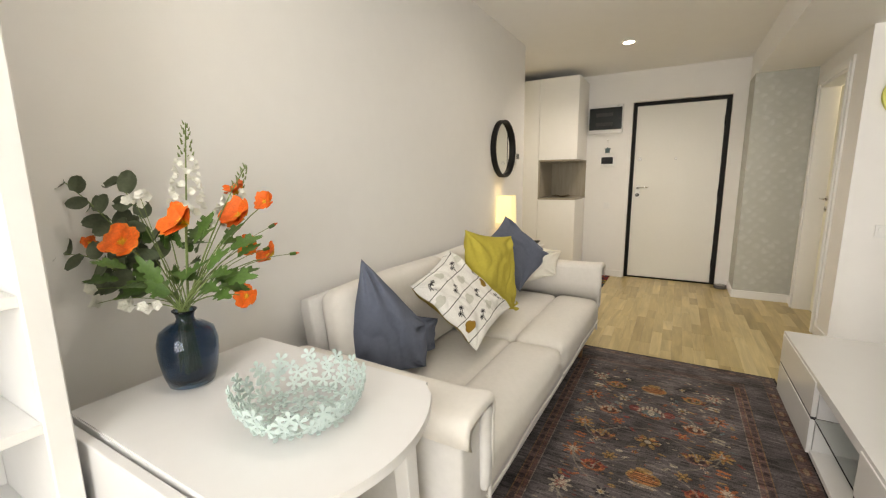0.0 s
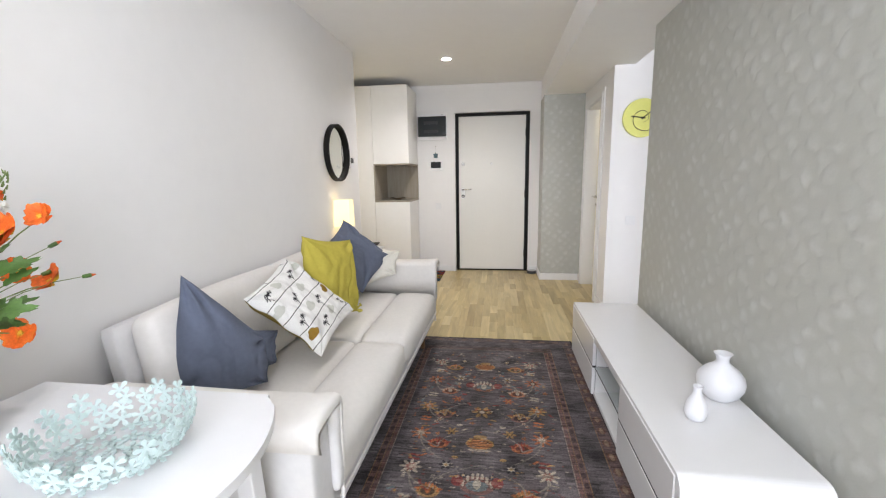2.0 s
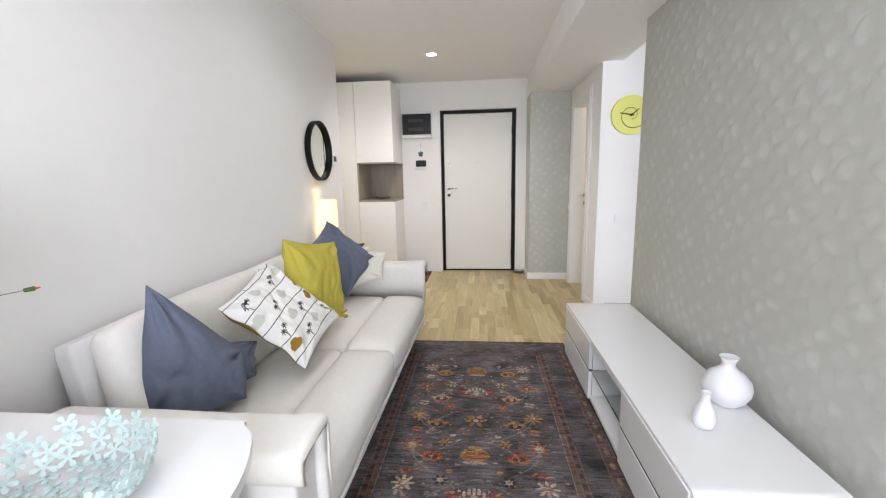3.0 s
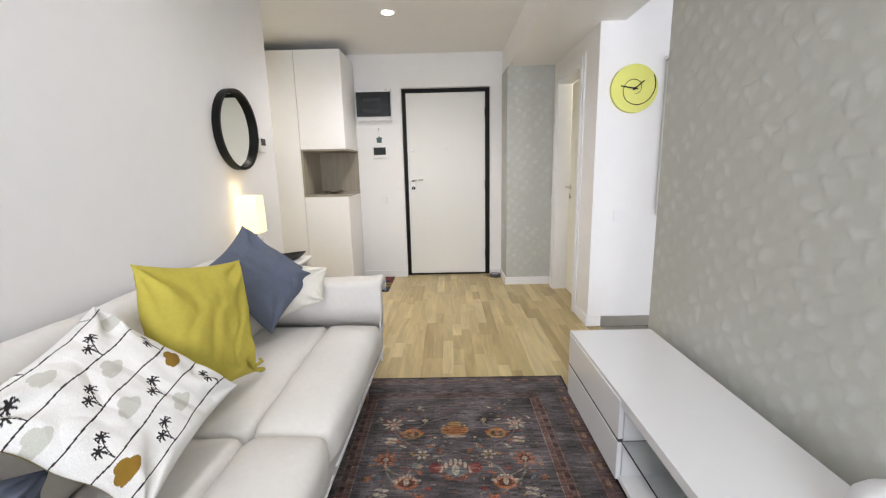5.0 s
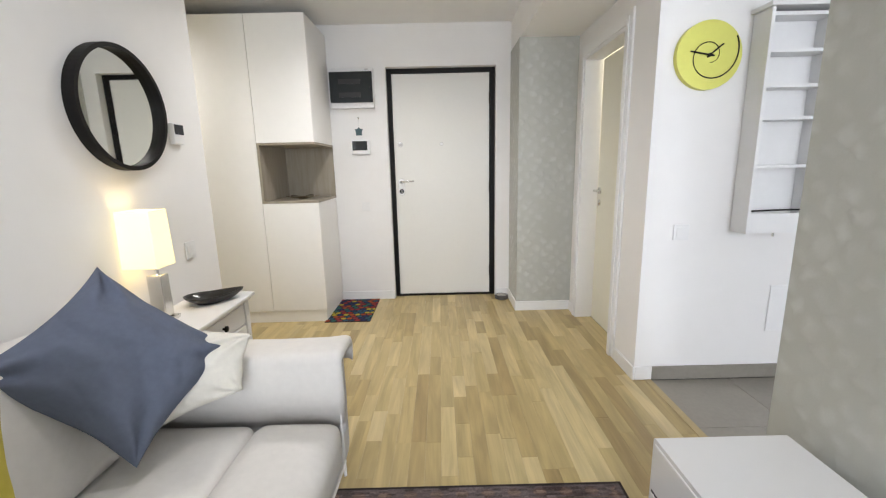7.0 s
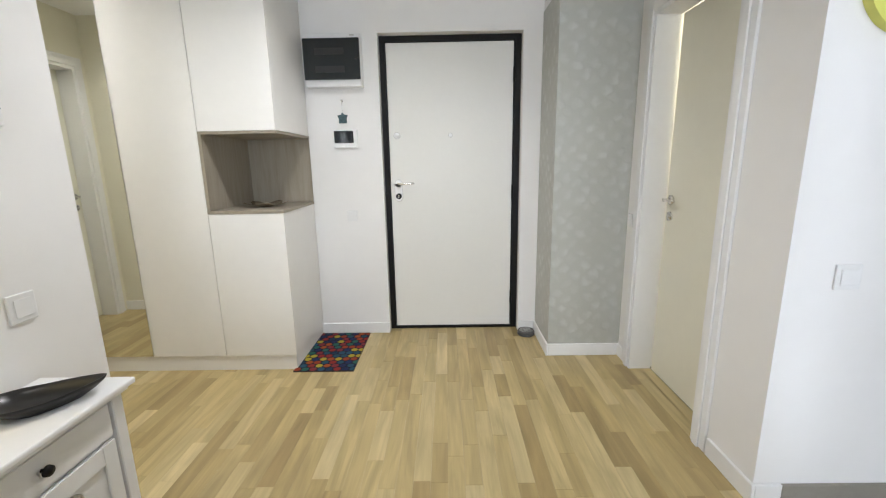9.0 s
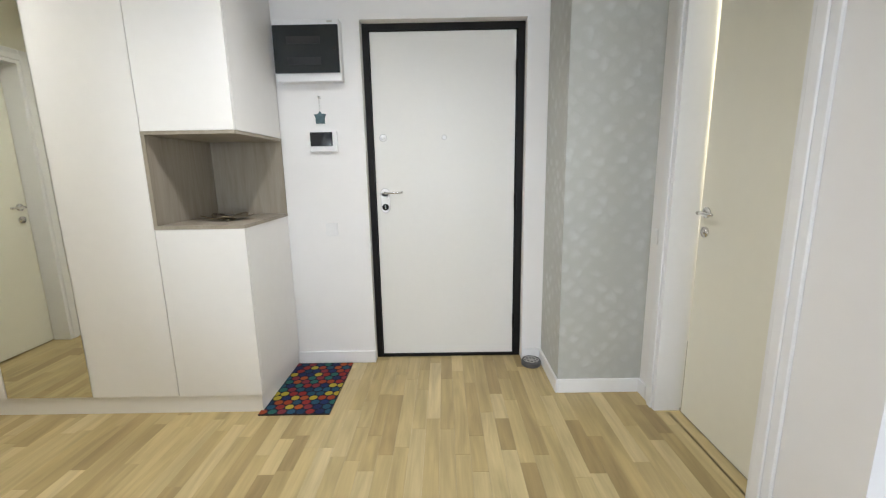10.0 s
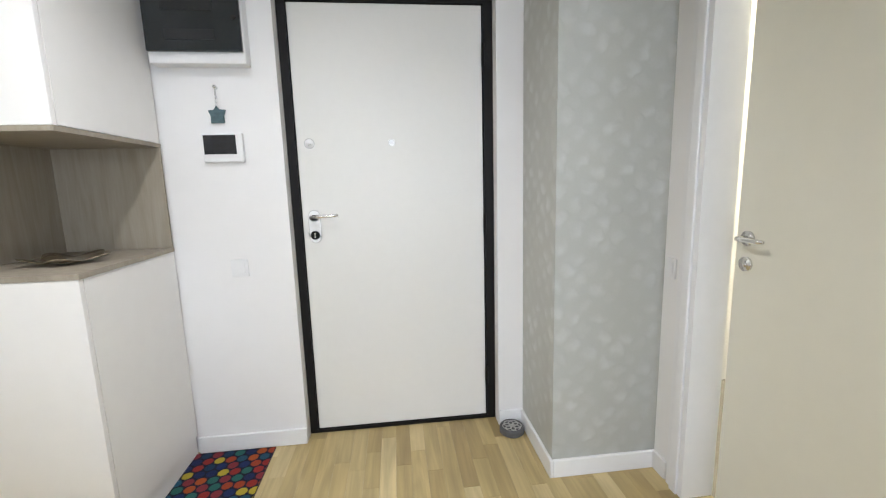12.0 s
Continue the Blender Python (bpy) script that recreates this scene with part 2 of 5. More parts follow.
def oak_floor(name):
    """Oak strips: each its own tone from pale cream to honey, soft long grain, flamed figure on some."""
    m = bpy.data.materials.new(name)
    m.use_nodes = True
    nt = m.node_tree
    L = nt.links.new
    b = nt.nodes["Principled BSDF"]
    tc, oi, geo = nt.nodes.new("ShaderNodeTexCoord"), nt.nodes.new("ShaderNodeObjectInfo"), nt.nodes.new("ShaderNodeNewGeometry")
    seed = nt.nodes.new("ShaderNodeMath")
    L(oi.outputs["Random"], seed.inputs[0])
    L(geo.outputs["Random Per Island"], seed.inputs[1])
    frac = nt.nodes.new("ShaderNodeMath")
    frac.operation = "FRACT"
    L(seed.outputs[0], frac.inputs[0])
    tone = nt.nodes.new("ShaderNodeValToRGB")
    cr = tone.color_ramp
    cr.elements[0].color = (0.335, 0.245, 0.104, 1)
    cr.elements[1].color = (0.580, 0.476, 0.255, 1)
    for pos, c in ((0.14, (0.390, 0.295, 0.128)), (0.38, (0.440, 0.340, 0.154)), (0.72, (0.480, 0.378, 0.178)), (0.88, (0.530, 0.426, 0.214))):
        cr.elements.new(pos).color = (*c, 1)
    L(frac.outputs[0], tone.inputs["Fac"])
    off = nt.nodes.new("ShaderNodeVectorMath")
    off.operation = "MULTIPLY_ADD"
    off.inputs[1].default_value = (37.0, 53.0, 71.0)
    L(seed.outputs[0], off.inputs[0])
    L(tc.outputs["Object"], off.inputs[2])

    def grain(scale, detail, stretch, distortion=0.0):
        mp = nt.nodes.new("ShaderNodeMapping")
        mp.inputs["Scale"].default_value = stretch
        L(off.outputs[0], mp.inputs["Vector"])
        n = nt.nodes.new("ShaderNodeTexNoise")
        n.inputs["Scale"].default_value, n.inputs["Detail"].default_value, n.inputs["Distortion"].default_value = scale, detail, distortion
        L(mp.outputs["Vector"], n.inputs["Vector"])
        return n.outputs["Fac"]

    def scaled(col, fac, f0, f1, t0, t1):
        r = nt.nodes.new("ShaderNodeMapRange")
        for key, val in (("From Min", f0), ("From Max", f1), ("To Min", t0), ("To Max", t1)):
            r.inputs[key].default_value = val
        L(fac, r.inputs["Value"])
        v = nt.nodes.new("ShaderNodeVectorMath")
        v.operation = "SCALE"
        L(col, v.inputs[0])
        L(r.outputs[0], v.inputs["Scale"])
        return v.outputs[0]

    broad = grain(1.0, 4, (14.0, 1.6, 14.0), 1.2)
    thin = grain(1.0, 3, (130.0, 4.0, 60.0), 0.3)
    flame = nt.nodes.new("ShaderNodeTexWave")
    flame.wave_type, flame.bands_direction = "RINGS", "Y"
    flame.inputs["Scale"].default_value, flame.inputs["Distortion"].default_value, flame.inputs["Detail"].default_value = 1.1, 4.0, 2.0
    mpf = nt.nodes.new("ShaderNodeMapping")
    mpf.inputs["Scale"].default_value = (22.0, 2.2, 8.0)
    L(off.outputs[0], mpf.inputs["Vector"])
    L(mpf.outputs["Vector"], flame.inputs["Vector"])
    col = scaled(tone.outputs["Color"], broad, 0.3, 0.7, 0.80, 1.16)
    col = scaled(col, thin, 0.3, 0.7, 0.95, 1.05)
    col = scaled(col, flame.outputs["Fac"], 0.0, 1.0, 0.955, 1.03)
    L(col, b.inputs["Base Color"])
    b.inputs["Roughness"].default_value = 0.30
    bp = nt.nodes.new("ShaderNodeBump")
    bp.inputs["Strength"].default_value, bp.inputs["Distance"].default_value = 0.06, 0.002
    L(thin, bp.inputs["Height"])
    L(bp.outputs["Normal"], b.inputs["Normal"])
    return m


WALL = mat("white_wall_paint", (0.825, 0.815, 0.805), 0.75, vary=0.015, scale=1.3, bump=0.06, bump_scale=160)
CEIL = mat("ceiling_paint", (0.885, 0.88, 0.87), 0.85, vary=0.015, scale=1.0, bump=0.05, bump_scale=140)
CREAMWALL = mat("cream_wall", (0.80, 0.77, 0.64), 0.75, vary=0.015, scale=1.3, bump=0.06, bump_scale=160)
PAPER = wallpaper("grey_wallpaper")
TRIM = mat("white_trim", (0.82, 0.82, 0.82), 0.35, vary=0.02, scale=3)
LACQUER = mat("white_gloss_lacquer", (0.775, 0.775, 0.78), 0.14, vary=0.012, scale=2, coat=0.2)
LAMINATE = mat("white_laminate", (0.845, 0.835, 0.815), 0.42, vary=0.015, scale=2, bump=0.03, bump_scale=400)
CREAM = mat("cream_door_lacquer", (0.81, 0.79, 0.675), 0.4, vary=0.015, scale=2)
DOORW = mat("entrance_door_white", (0.775, 0.765, 0.728), 0.42, vary=0.012, scale=3, bump=0.03, bump_scale=300)
BLACK = mat("black_metal", (0.008, 0.007, 0.0065), 0.5, vary=0.15, scale=8, spec=0.2)
# near-black that puts the shade of slots and recess into the colour
GAPSHADE = mat("gap_shade", (0.03, 0.03, 0.035), 0.6)
ENAMEL = mat("white_enamel", (0.90, 0.90, 0.90), 0.2, vary=0.01)
BRONZE = mat("tarnished_silver", (0.46, 0.40, 0.31), 0.2, 1.0, vary=0.2, scale=30)
CHROME = mat("chrome", (0.75, 0.74, 0.72), 0.16, 1.0, vary=0.03)
STEEL = mat("brushed_steel", (0.55, 0.54, 0.52), 0.32, 1.0, vary=0.06, scale=30)
OAK = oak_floor("oak_strip")
GREYOAK = wood("grey_oak_laminate", (0.285, 0.250, 0.192), (0.350, 0.312, 0.252), "z", rough=0.45)
TABLEW = mat("white_table_lacquer", (0.765, 0.765, 0.775), 0.28, vary=0.015, scale=3)
LEGW = wood("walnut_leg", (0.16, 0.08, 0.035), (0.27, 0.15, 0.07), "z")
FABRIC = mat("off_white_upholstery", (0.765, 0.74, 0.705), 0.9, vary=0.04, scale=5, bump=0.35, bump_scale=650, spec=0.15)
FABRICG = mat("pale_grey_upholstery", (0.705, 0.695, 0.69), 0.9, vary=0.05, scale=5, bump=0.35, bump_scale=650, spec=0.15)
PIPING = mat("piping_thread", (0.78, 0.76, 0.73), 0.9)
BLUE = mat("slate_blue_cotton", (0.130, 0.150, 0.205), 0.88, vary=0.08, scale=7, bump=0.4, bump_scale=500, spec=0.15)
YELLOW = mat("mustard_cotton", (0.50, 0.425, 0.075), 0.88, vary=0.08, scale=7, bump=0.4, bump_scale=500, spec=0.15)
CREAMC = mat("cream_cotton", (0.80, 0.77, 0.69), 0.9, vary=0.05, scale=7, bump=0.4, bump_scale=500, spec=0.15)
PRINT = painted("printed_cotton", 0.88, 0.25, 500)
RUGM = painted("woven_rug_pile", 0.95, 0.8, 260, 0.03)
MATM = painted("printed_doormat", 0.9, 0.8, 400)
RUGEDGE = mat("rug_binding", (0.035, 0.026, 0.022), 0.95, bump=0.5, bump_scale=300)
MIRROR = mat("mirror_silver", (0.83, 0.84, 0.79), 0.02, 1.0, vary=0.0)
TILE = mat("grey_floor_tile", (0.265, 0.245, 0.212), 0.38, vary=0.08, scale=5, per_object=0.03)
OAKTRIM = mat("oak_trim", (0.42, 0.325, 0.165), 0.4, vary=0.1, scale=12)
JOINT = mat("oak_joint", (0.30, 0.22, 0.10), 0.8)
GROUT = mat("tile_grout", (0.10, 0.10, 0.10), 0.9)
CERAMIC = mat("matt_white_ceramic", (0.72, 0.725, 0.745), 0.4, vary=0.02, scale=9)
BLUEGLASS = glass("dark_blue_glass", (0.16, 0.27, 0.41), 0.09)
CLEAR = glass("clear_glass", (0.94, 0.982, 0.975))
MINT = mat("mint_resin", (0.78, 0.91, 0.895), 0.45, vary=0.05, scale=12)
MINT.node_tree.nodes["Principled BSDF"].inputs["Transmission Weight"].default_value = 0.5
DARKP = mat("smoked_plastic", (0.018, 0.022, 0.024), 0.12, vary=0.1)
DARKER = mat("breaker_row", (0.006, 0.007, 0.008), 0.4)
PLASTIC = mat("white_plastic", (0.80, 0.80, 0.80), 0.35, vary=0.02)
SCREEN = mat("dark_screen", (0.012, 0.013, 0.016), 0.1)
LIME = mat("lime_clock_lacquer", (0.68, 0.68, 0.14), 0.4, vary=0.03)
SHADE = glowing("lamp_shade_linen", (1.0, 0.80, 0.36), 0.95, (0.85, 0.76, 0.55))
LEDS = glowing("downlight_lens", (1.0, 0.93, 0.82), 40.0)
BOWLB = mat("black_lacquer_dish", (0.012, 0.011, 0.010), 0.28, vary=0.1)
LEAFG = mat("dark_green_leaf", (0.062, 0.130, 0.024), 0.5, vary=0.3, scale=20, per_object=0.25)
EUCA = mat("dusty_eucalyptus_leaf", (0.088, 0.112, 0.066), 0.6, vary=0.25, scale=18, per_object=0.25)
STEMG = mat("green_stem", (0.16, 0.22, 0.07), 0.6, vary=0.2)
ORANGE = mat("orange_petal", (0.70, 0.125, 0.022), 0.6, vary=0.25, scale=25, per_object=0.2)
POPPY = painted("poppy_petal", 0.55, 0.15, 220)
WHITEP = mat("white_petal", (0.80, 0.80, 0.74), 0.6, vary=0.1)
POLLEN = mat("yellow_stamen", (0.75, 0.45, 0.04), 0.8, vary=0.3, scale=90)
RUBBER = mat("grey_cast_stopper", (0.085, 0.085, 0.088), 0.6, vary=0.25, scale=40)

# ---------------------------------------------------------------- mesh helpers


def part(name, bm, material, parent=None, label="", smooth=False):
    me = bpy.data.meshes.new(name)
    bmesh.ops.recalc_face_normals(bm, faces=bm.faces)
    bm.to_mesh(me)
    bm.free()
    return link_mesh(name, me, material, parent, label, smooth)


def link_mesh(name, me, material, parent=None, label="", smooth=False):
    if not me.materials:
        me.materials.append(material)
    if smooth:
        me.polygons.foreach_set("use_smooth", [True] * len(me.polygons))
    ob = new(name, me)
    if parent is not None:
        ob.parent = parent
        if parent.type == "EMPTY":
            ob.matrix_parent_inverse = parent.matrix_basis.inverted()
    if label:
        ob["label"] = label
    return ob


def thing(name, at, label, category, group="", kind=""):
    e = new(name)
    e.matrix_basis = pose(*at)
    e.empty_display_size = 0.1
    return tagged(e, label, category, group, kind)


def bx(bm, x0, x1, y0, y1, z0, z1, bevel=0.0, seg=2):
    """Adds a box, with its edges eased."""
    vs = [bm.verts.new((x, y, z)) for x in (x0, x1) for y in (y0, y1) for z in (z0, z1)]
    fs = [bm.faces.new([vs[i] for i in q]) for q in ((0, 1, 3, 2), (4, 6, 7, 5), (0, 4, 5, 1), (2, 3, 7, 6), (0, 2, 6, 4), (1, 5, 7, 3))]
    if bevel:
        es = list({e for f in fs for e in f.edges})
        bmesh.ops.bevel(bm, geom=es, offset=bevel, segments=seg, affect="EDGES", profile=0.5)
    return bm


def box(x0, x1, y0, y1, z0, z1, bevel=0.0, seg=2):
    return bx(bmesh.new(), x0, x1, y0, y1, z0, z1, bevel, seg)


def lathe(bm, cx, cy, rings, n=40, cap=True):
    """Turns (radius, height) rings about an upright axis."""
    loops = []
    for r, z in rings:
        loops.append([bm.verts.new((cx + r * math.cos(2 * math.pi * i / n), cy + r * math.sin(2 * math.pi * i / n), z)) for i in range(n)])
    for a, b in zip(loops, loops[1:]):
        for i in range(n):
            bm.faces.new((a[i], a[(i + 1) % n], b[(i + 1) % n], b[i]))
    if cap:
        bm.faces.new(loops[0][::-1])
        bm.faces.new(loops[-1])
    return bm


def rod(bm, p, q, r0, r1=None, n=8):
    r1 = r0 if r1 is None else r1
    p, q = Vector(p), Vector(q)
    d = (q - p).normalized()
    u = d.orthogonal().normalized()
    w = d.cross(u)
    la = [[bm.verts.new(c + r * (math.cos(2 * math.pi * i / n) * u + math.sin(2 * math.pi * i / n) * w)) for i in range(n)] for c, r in ((p, r0), (q, r1))]
    for i in range(n):
        bm.faces.new((la[0][i], la[0][(i + 1) % n], la[1][(i + 1) % n], la[1][i]))
    bm.faces.new(la[0][::-1])
    bm.faces.new(la[1])
    return bm


def tube(bm, pts, r0, r1=None, n=7):
    """A round tube along a run of points."""
    r1 = r0 if r1 is None else r1
    pts = [Vector(p) for p in pts]
    rings = []
    for i, p in enumerate(pts):
        d = (pts[min(i + 1, len(pts) - 1)] - pts[max(i - 1, 0)]).normalized()
        u = d.cross(Vector((0.13, 0.31, 0.94))).normalized()
        w = d.cross(u)
        r = r0 + (r1 - r0) * i / (len(pts) - 1)
        rings.append([bm.verts.new(p + r * (math.cos(2 * math.pi * k / n) * u + math.sin(2 * math.pi * k / n) * w)) for k in range(n)])
    for a, b in zip(rings, rings[1:]):
        for k in range(n):
            bm.faces.new((a[k], a[(k + 1) % n], b[(k + 1) % n], b[k]))
    bm.faces.new(rings[0][::-1])
    bm.faces.new(rings[-1])
    return bm


def disc_y(bm, cx, cz, y0, y1, r, n=40, r_in=0.0):
    """A disc or ring whose faces look along y."""
    def ring(r_, y):
        return [bm.verts.new((cx + r_ * math.cos(2 * math.pi * i / n), y, cz + r_ * math.sin(2 * math.pi * i / n))) for i in range(n)]
    a, b = ring(r, y0), ring(r, y1)
    for i in range(n):
        bm.faces.new((a[i], a[(i + 1) % n], b[(i + 1) % n], b[i]))
    if r_in:
        c, d = ring(r_in, y0), ring(r_in, y1)
        for i in range(n):
            j = (i + 1) % n
            bm.faces.new((c[i], d[i], d[j], c[j]))
            bm.faces.new((a[i], c[i], c[j], a[j]))
            bm.faces.new((b[i], b[j], d[j], d[i]))
    else:
        bm.faces.new(a)
        bm.faces.new(b[::-1])
    return bm


def soft_box(bm, x0, x1, y0, y1, z0, z1, r, bulge=0.0, n=9, side=0.0, wrinkle=0.0):
    """An upholstered block: round edges, a domed top and bowed flanks."""
    c, h = Vector(((x0 + x1) / 2, (y0 + y1) / 2, (z0 + z1) / 2)), Vector(((x1 - x0) / 2, (y1 - y0) / 2, (z1 - z0) / 2))
    made = {}

    def vert(i, j, k):
        key = (i, j, k)
        if key not in made:
            p = Vector([2 * a / n - 1 for a in key])
            q = Vector([math.copysign(min(1.0, abs(a) ** 0.8), a) * s for a, s in zip(p, h)])
            core = Vector([max(-s + r, min(s - r, a)) for a, s in zip(q, h)])
            d = q - core
            if d.length > 1e-6:
                m = max(abs(a) for a in d) or 1
                d = d.normalized() * min(r, max(abs(d.x), abs(d.y), abs(d.z)))
            q = core + d
            u, v, w = q.x / h.x, q.y / h.y, q.z / h.z
            q.z += bulge * (1 - u * u) * (1 - v * v) * max(0, w)
            q.x += side * (1 - v * v) * (1 - w * w) * u
            q.y += side * (1 - u * u) * (1 - w * w) * v
            if wrinkle:
                q += wrinkle * noise.noise_vector((c + q) * 7)
            made[key] = bm.verts.new(c + q)
        return made[key]

    for ax in range(3):
        for e in (0, n):
            for a in range(n):
                for b in range(n):
                    quad = []
                    for da, db in ((0, 0), (1, 0), (1, 1), (0, 1)):
                        k = [a + da, b + db]
                        k.insert(ax, e)
                        quad.append(vert(*k))
                    bm.faces.new(quad)
    return bm


def grid_mesh(name, verts, nu, nv, colours=None, flip=False):
    """A mesh from an array of (nv, nu) points, with an optional colour layer."""
    idx = np.arange(nu * nv).reshape(nv, nu)
    q = np.stack([idx[:-1, :-1], idx[:-1, 1:], idx[1:, 1:], idx[1:, :-1]], -1).reshape(-1, 4)
    if flip:
        q = q[:, ::-1]
    me = bpy.data.meshes.new(name)
    me.from_pydata(np.asarray(verts).reshape(-1, 3).tolist(), [], q.tolist())
    if colours is not None:
        lay = me.attributes.new("print", "FLOAT_COLOR", "POINT")
        rgba = np.ones((nu * nv, 4), np.float32)
        rgba[:, :3] = np.asarray(colours).reshape(-1, 3)
        lay.data.foreach_set("color", rgba.ravel())
    return me


def strip_ring(bm, outer, inner, y0, y1):
    """A flat frame of three sides (left, head, right) between two rectangles, as one solid."""
    (ax0, ax1, az), (bx0, bx1, bz) = outer, inner
    prof = [(ax0, 0), (ax0, az), (ax1, az), (ax1, 0), (bx1, 0), (bx1, bz), (bx0, bz), (bx0, 0)]
    f = [bm.verts.new((x, y0, z)) for x, z in prof]
    g = [bm.verts.new((x, y1, z)) for x, z in prof]
    for a, b, c, d in ((0, 1, 6, 7), (1, 2, 5, 6), (2, 3, 4, 5)):
        bm.faces.new([f[i] for i in (a, b, c, d)])
        bm.faces.new([g[i] for i in (d, c, b, a)])
    for i in range(8):
        j = (i + 1) % 8
        bm.faces.new((f[i], g[i], g[j], f[j]))
    return bm


def structure(name, bm, material, label, category):
    return tagged(part(name, bm, material), label, category, kind="structure")


# ---------------------------------------------------------------- the shell
CH = 2.46      # ceiling
LW = -1.36     # left wall
WX = 1.0       # right walls
SOF = 2.215    # underside of the dropped ceiling
KY = 4.315     # kitchen end wall
DY = 5.95      # entrance wall

bm = box(-3.3, 1.09, -1.4, 6.2, -0.12, -0.0145)
structure("floor", bm, JOINT, "pale oak strip parquet floor", "floor")
structure("floor_kitchen", box(1.09, 3.2, -1.4, 4.5, -0.12, -0.010), GROUT, "dark grey kitchen floor tiles", "floor")
structure("wall_left", box(-1.50, LW, -1.2, 4.362, 0, CH), WALL, "plain white painted living room wall", "wall")
structure("wall_corridor", box(-3.05, -1.50, 4.09, 4.19, 0, CH), CREAMWALL, "cream corridor wall beside the wardrobe", "wall")
bm = bmesh.new()
bx(bm, -3.2, -3.05, 4.09, 4.31, 0, CH)
bx(bm, -3.2, -3.05, 5.13, 6.1, 0, CH)
bx(bm, -3.2, -3.05, 4.31, 5.13, 2.05, CH)
structure("wall_corridor_end", bm, CREAMWALL, "cream corridor end wall with a doorway", "wall")
bm = bmesh.new()
bx(bm, -3.2, -0.566, DY, 6.2, 0, CH)
bx(bm, 0.407, 1.0, DY, 6.2, 0, CH)
bx(bm, -0.566, 0.407, DY, 6.2, 2.113, CH)
structure("wall_entrance", bm, WALL, "white wall round the entrance door", "wall")
structure("pillar", box(0.535, 1.0, 5.536, DY, 0, SOF), PAPER, "boxed pillar covered in grey embossed wallpaper", "pillar")
bm = bmesh.new()
bx(bm, WX, 1.14, KY, 4.66, 0, SOF)
bx(bm, WX, 1.14, 5.36, 6.2, 0, SOF)
bx(bm, WX, 1.14, 4.66, 5.36, 2.02, SOF)
structure("wall_bathroom", bm, WALL, "white wall with the bathroom doorway", "wall")
structure("wall_kitchen", box(1.14, 3.2, KY, 4.45, 0, CH), WALL, "white kitchen end wall", "wall")
structure("wall_grey", box(WX, 1.155, -1.2, 3.36, 0, SOF), PAPER, "grey embossed wallpaper wall behind the media unit", "wall")
structure("ceiling", box(-3.2, 3.2, -1.4, 6.2, CH, CH + 0.12), CEIL, "flat white painted ceiling", "ceiling")
structure("ceiling_beam", box(0.54, 1.17, -1.2, 6.0, SOF, CH), CEIL, "white dropped ceiling beam", "ceiling")
# rooms closed out of sight
bm = bmesh.new()
bx(bm, -1.5, -0.70, -1.4, -1.2, 0, CH)
bx(bm, 0.90, 1.35, -1.4, -1.2, 0, CH)
bx(bm, 2.75, 3.2, -1.4, -1.2, 0, CH)
bx(bm, -0.70, 0.90, -1.4, -1.2, 2.4, CH)
bx(bm, -0.70, 0.90, -1.4, -1.2, 0, 0.45)
bx(bm, 1.35, 2.75, -1.4, -1.2, 2.25, CH)
bx(bm, 1.35, 2.75, -1.4, -1.2, 0, 0.75)
structure("wall_window", bm, WALL, "white outer wall with two window openings", "wall")
structure("wall_kitchen_side", box(3.2, 3.35, -1.4, 4.5, 0, CH), WALL, "white kitchen side wall", "wall")
bm = bmesh.new()
bx(bm, 2.9, 3.0, 4.45, 6.2, 0, CH)
bx(bm, 1.14, 3.0, 6.2, 6.3, 0, CH)
structure("wall_bath_inner", bm, WALL, "pale bathroom walls", "wall")
structure("floor_bathroom", box(1.12, 3.0, 4.45, 6.2, -0.12, -0.004), TILE, "grey bathroom floor", "floor")
structure("outer_wall", box(-3.4, -3.2, -1.4, 6.3, 0, CH), WALL, "plain closing wall", "wall")


# baseboards, butted at the corners
def board(x0, x1, y0, y1, name="baseboard"):
    structure(name, box(x0, x1, y0, y1, 0, 0.082, 0.003, 1), TRIM, "white painted baseboard", "baseboard")


board(LW, LW + 0.014, -1.2, 4.362)
board(-1.07, -0.566, DY - 0.014, DY)
board(0.407, 0.535, DY - 0.014, DY)
board(0.521, 0.535, 5.522, DY - 0.014)
board(0.535, 0.986, 5.522, 5.536)
board(0.986, WX, 5.445, 5.536)
board(0.986, WX, 4.301, 4.575)
board(WX, 1.10, 4.301, KY)
board(-3.05, -1.50, 4.19, 4.204)
board(-1.50, LW + 0.014, 4.362, 4.376)
board(0.986, WX, -1.2, 3.36)
structure("tile_skirting", box(1.10, 3.2, 4.301, KY, 0, 0.08, 0.002, 1), TILE, "dark grey tile skirting", "baseboard")


# windows behind the walk
def window(name, x0, x1, z0, z1):
    w = thing(name, ((x0 + x1) / 2, -1.3, z0), "white framed window with clear glass", "window", kind="structure")
    bm = bmesh.new()
    for a, b, c, d in ((x0, x0 + 0.06, z0, z1), (x1 - 0.06, x1, z0, z1), (x0 + 0.06, x1 - 0.06, z0, z0 + 0.06), (x0 + 0.06, x1 - 0.06, z1 - 0.06, z1), ((x0 + x1) / 2 - 0.04, (x0 + x1) / 2 + 0.04, z0 + 0.06, z1 - 0.06)):
        bx(bm, a, b, -1.34, -1.28, c, d)
    part("window_frame", bm, TRIM, w)
    for a, b in ((x0 + 0.06, (x0 + x1) / 2 - 0.04), ((x0 + x1) / 2 + 0.04, x1 - 0.06)):
        p = part("pane", box(a, b, -1.314, -1.306, z0 + 0.06, z1 - 0.06), CLEAR, w)
        p.visible_shadow = False


window("window_1", -0.70, 0.90, 0.45, 2.4)
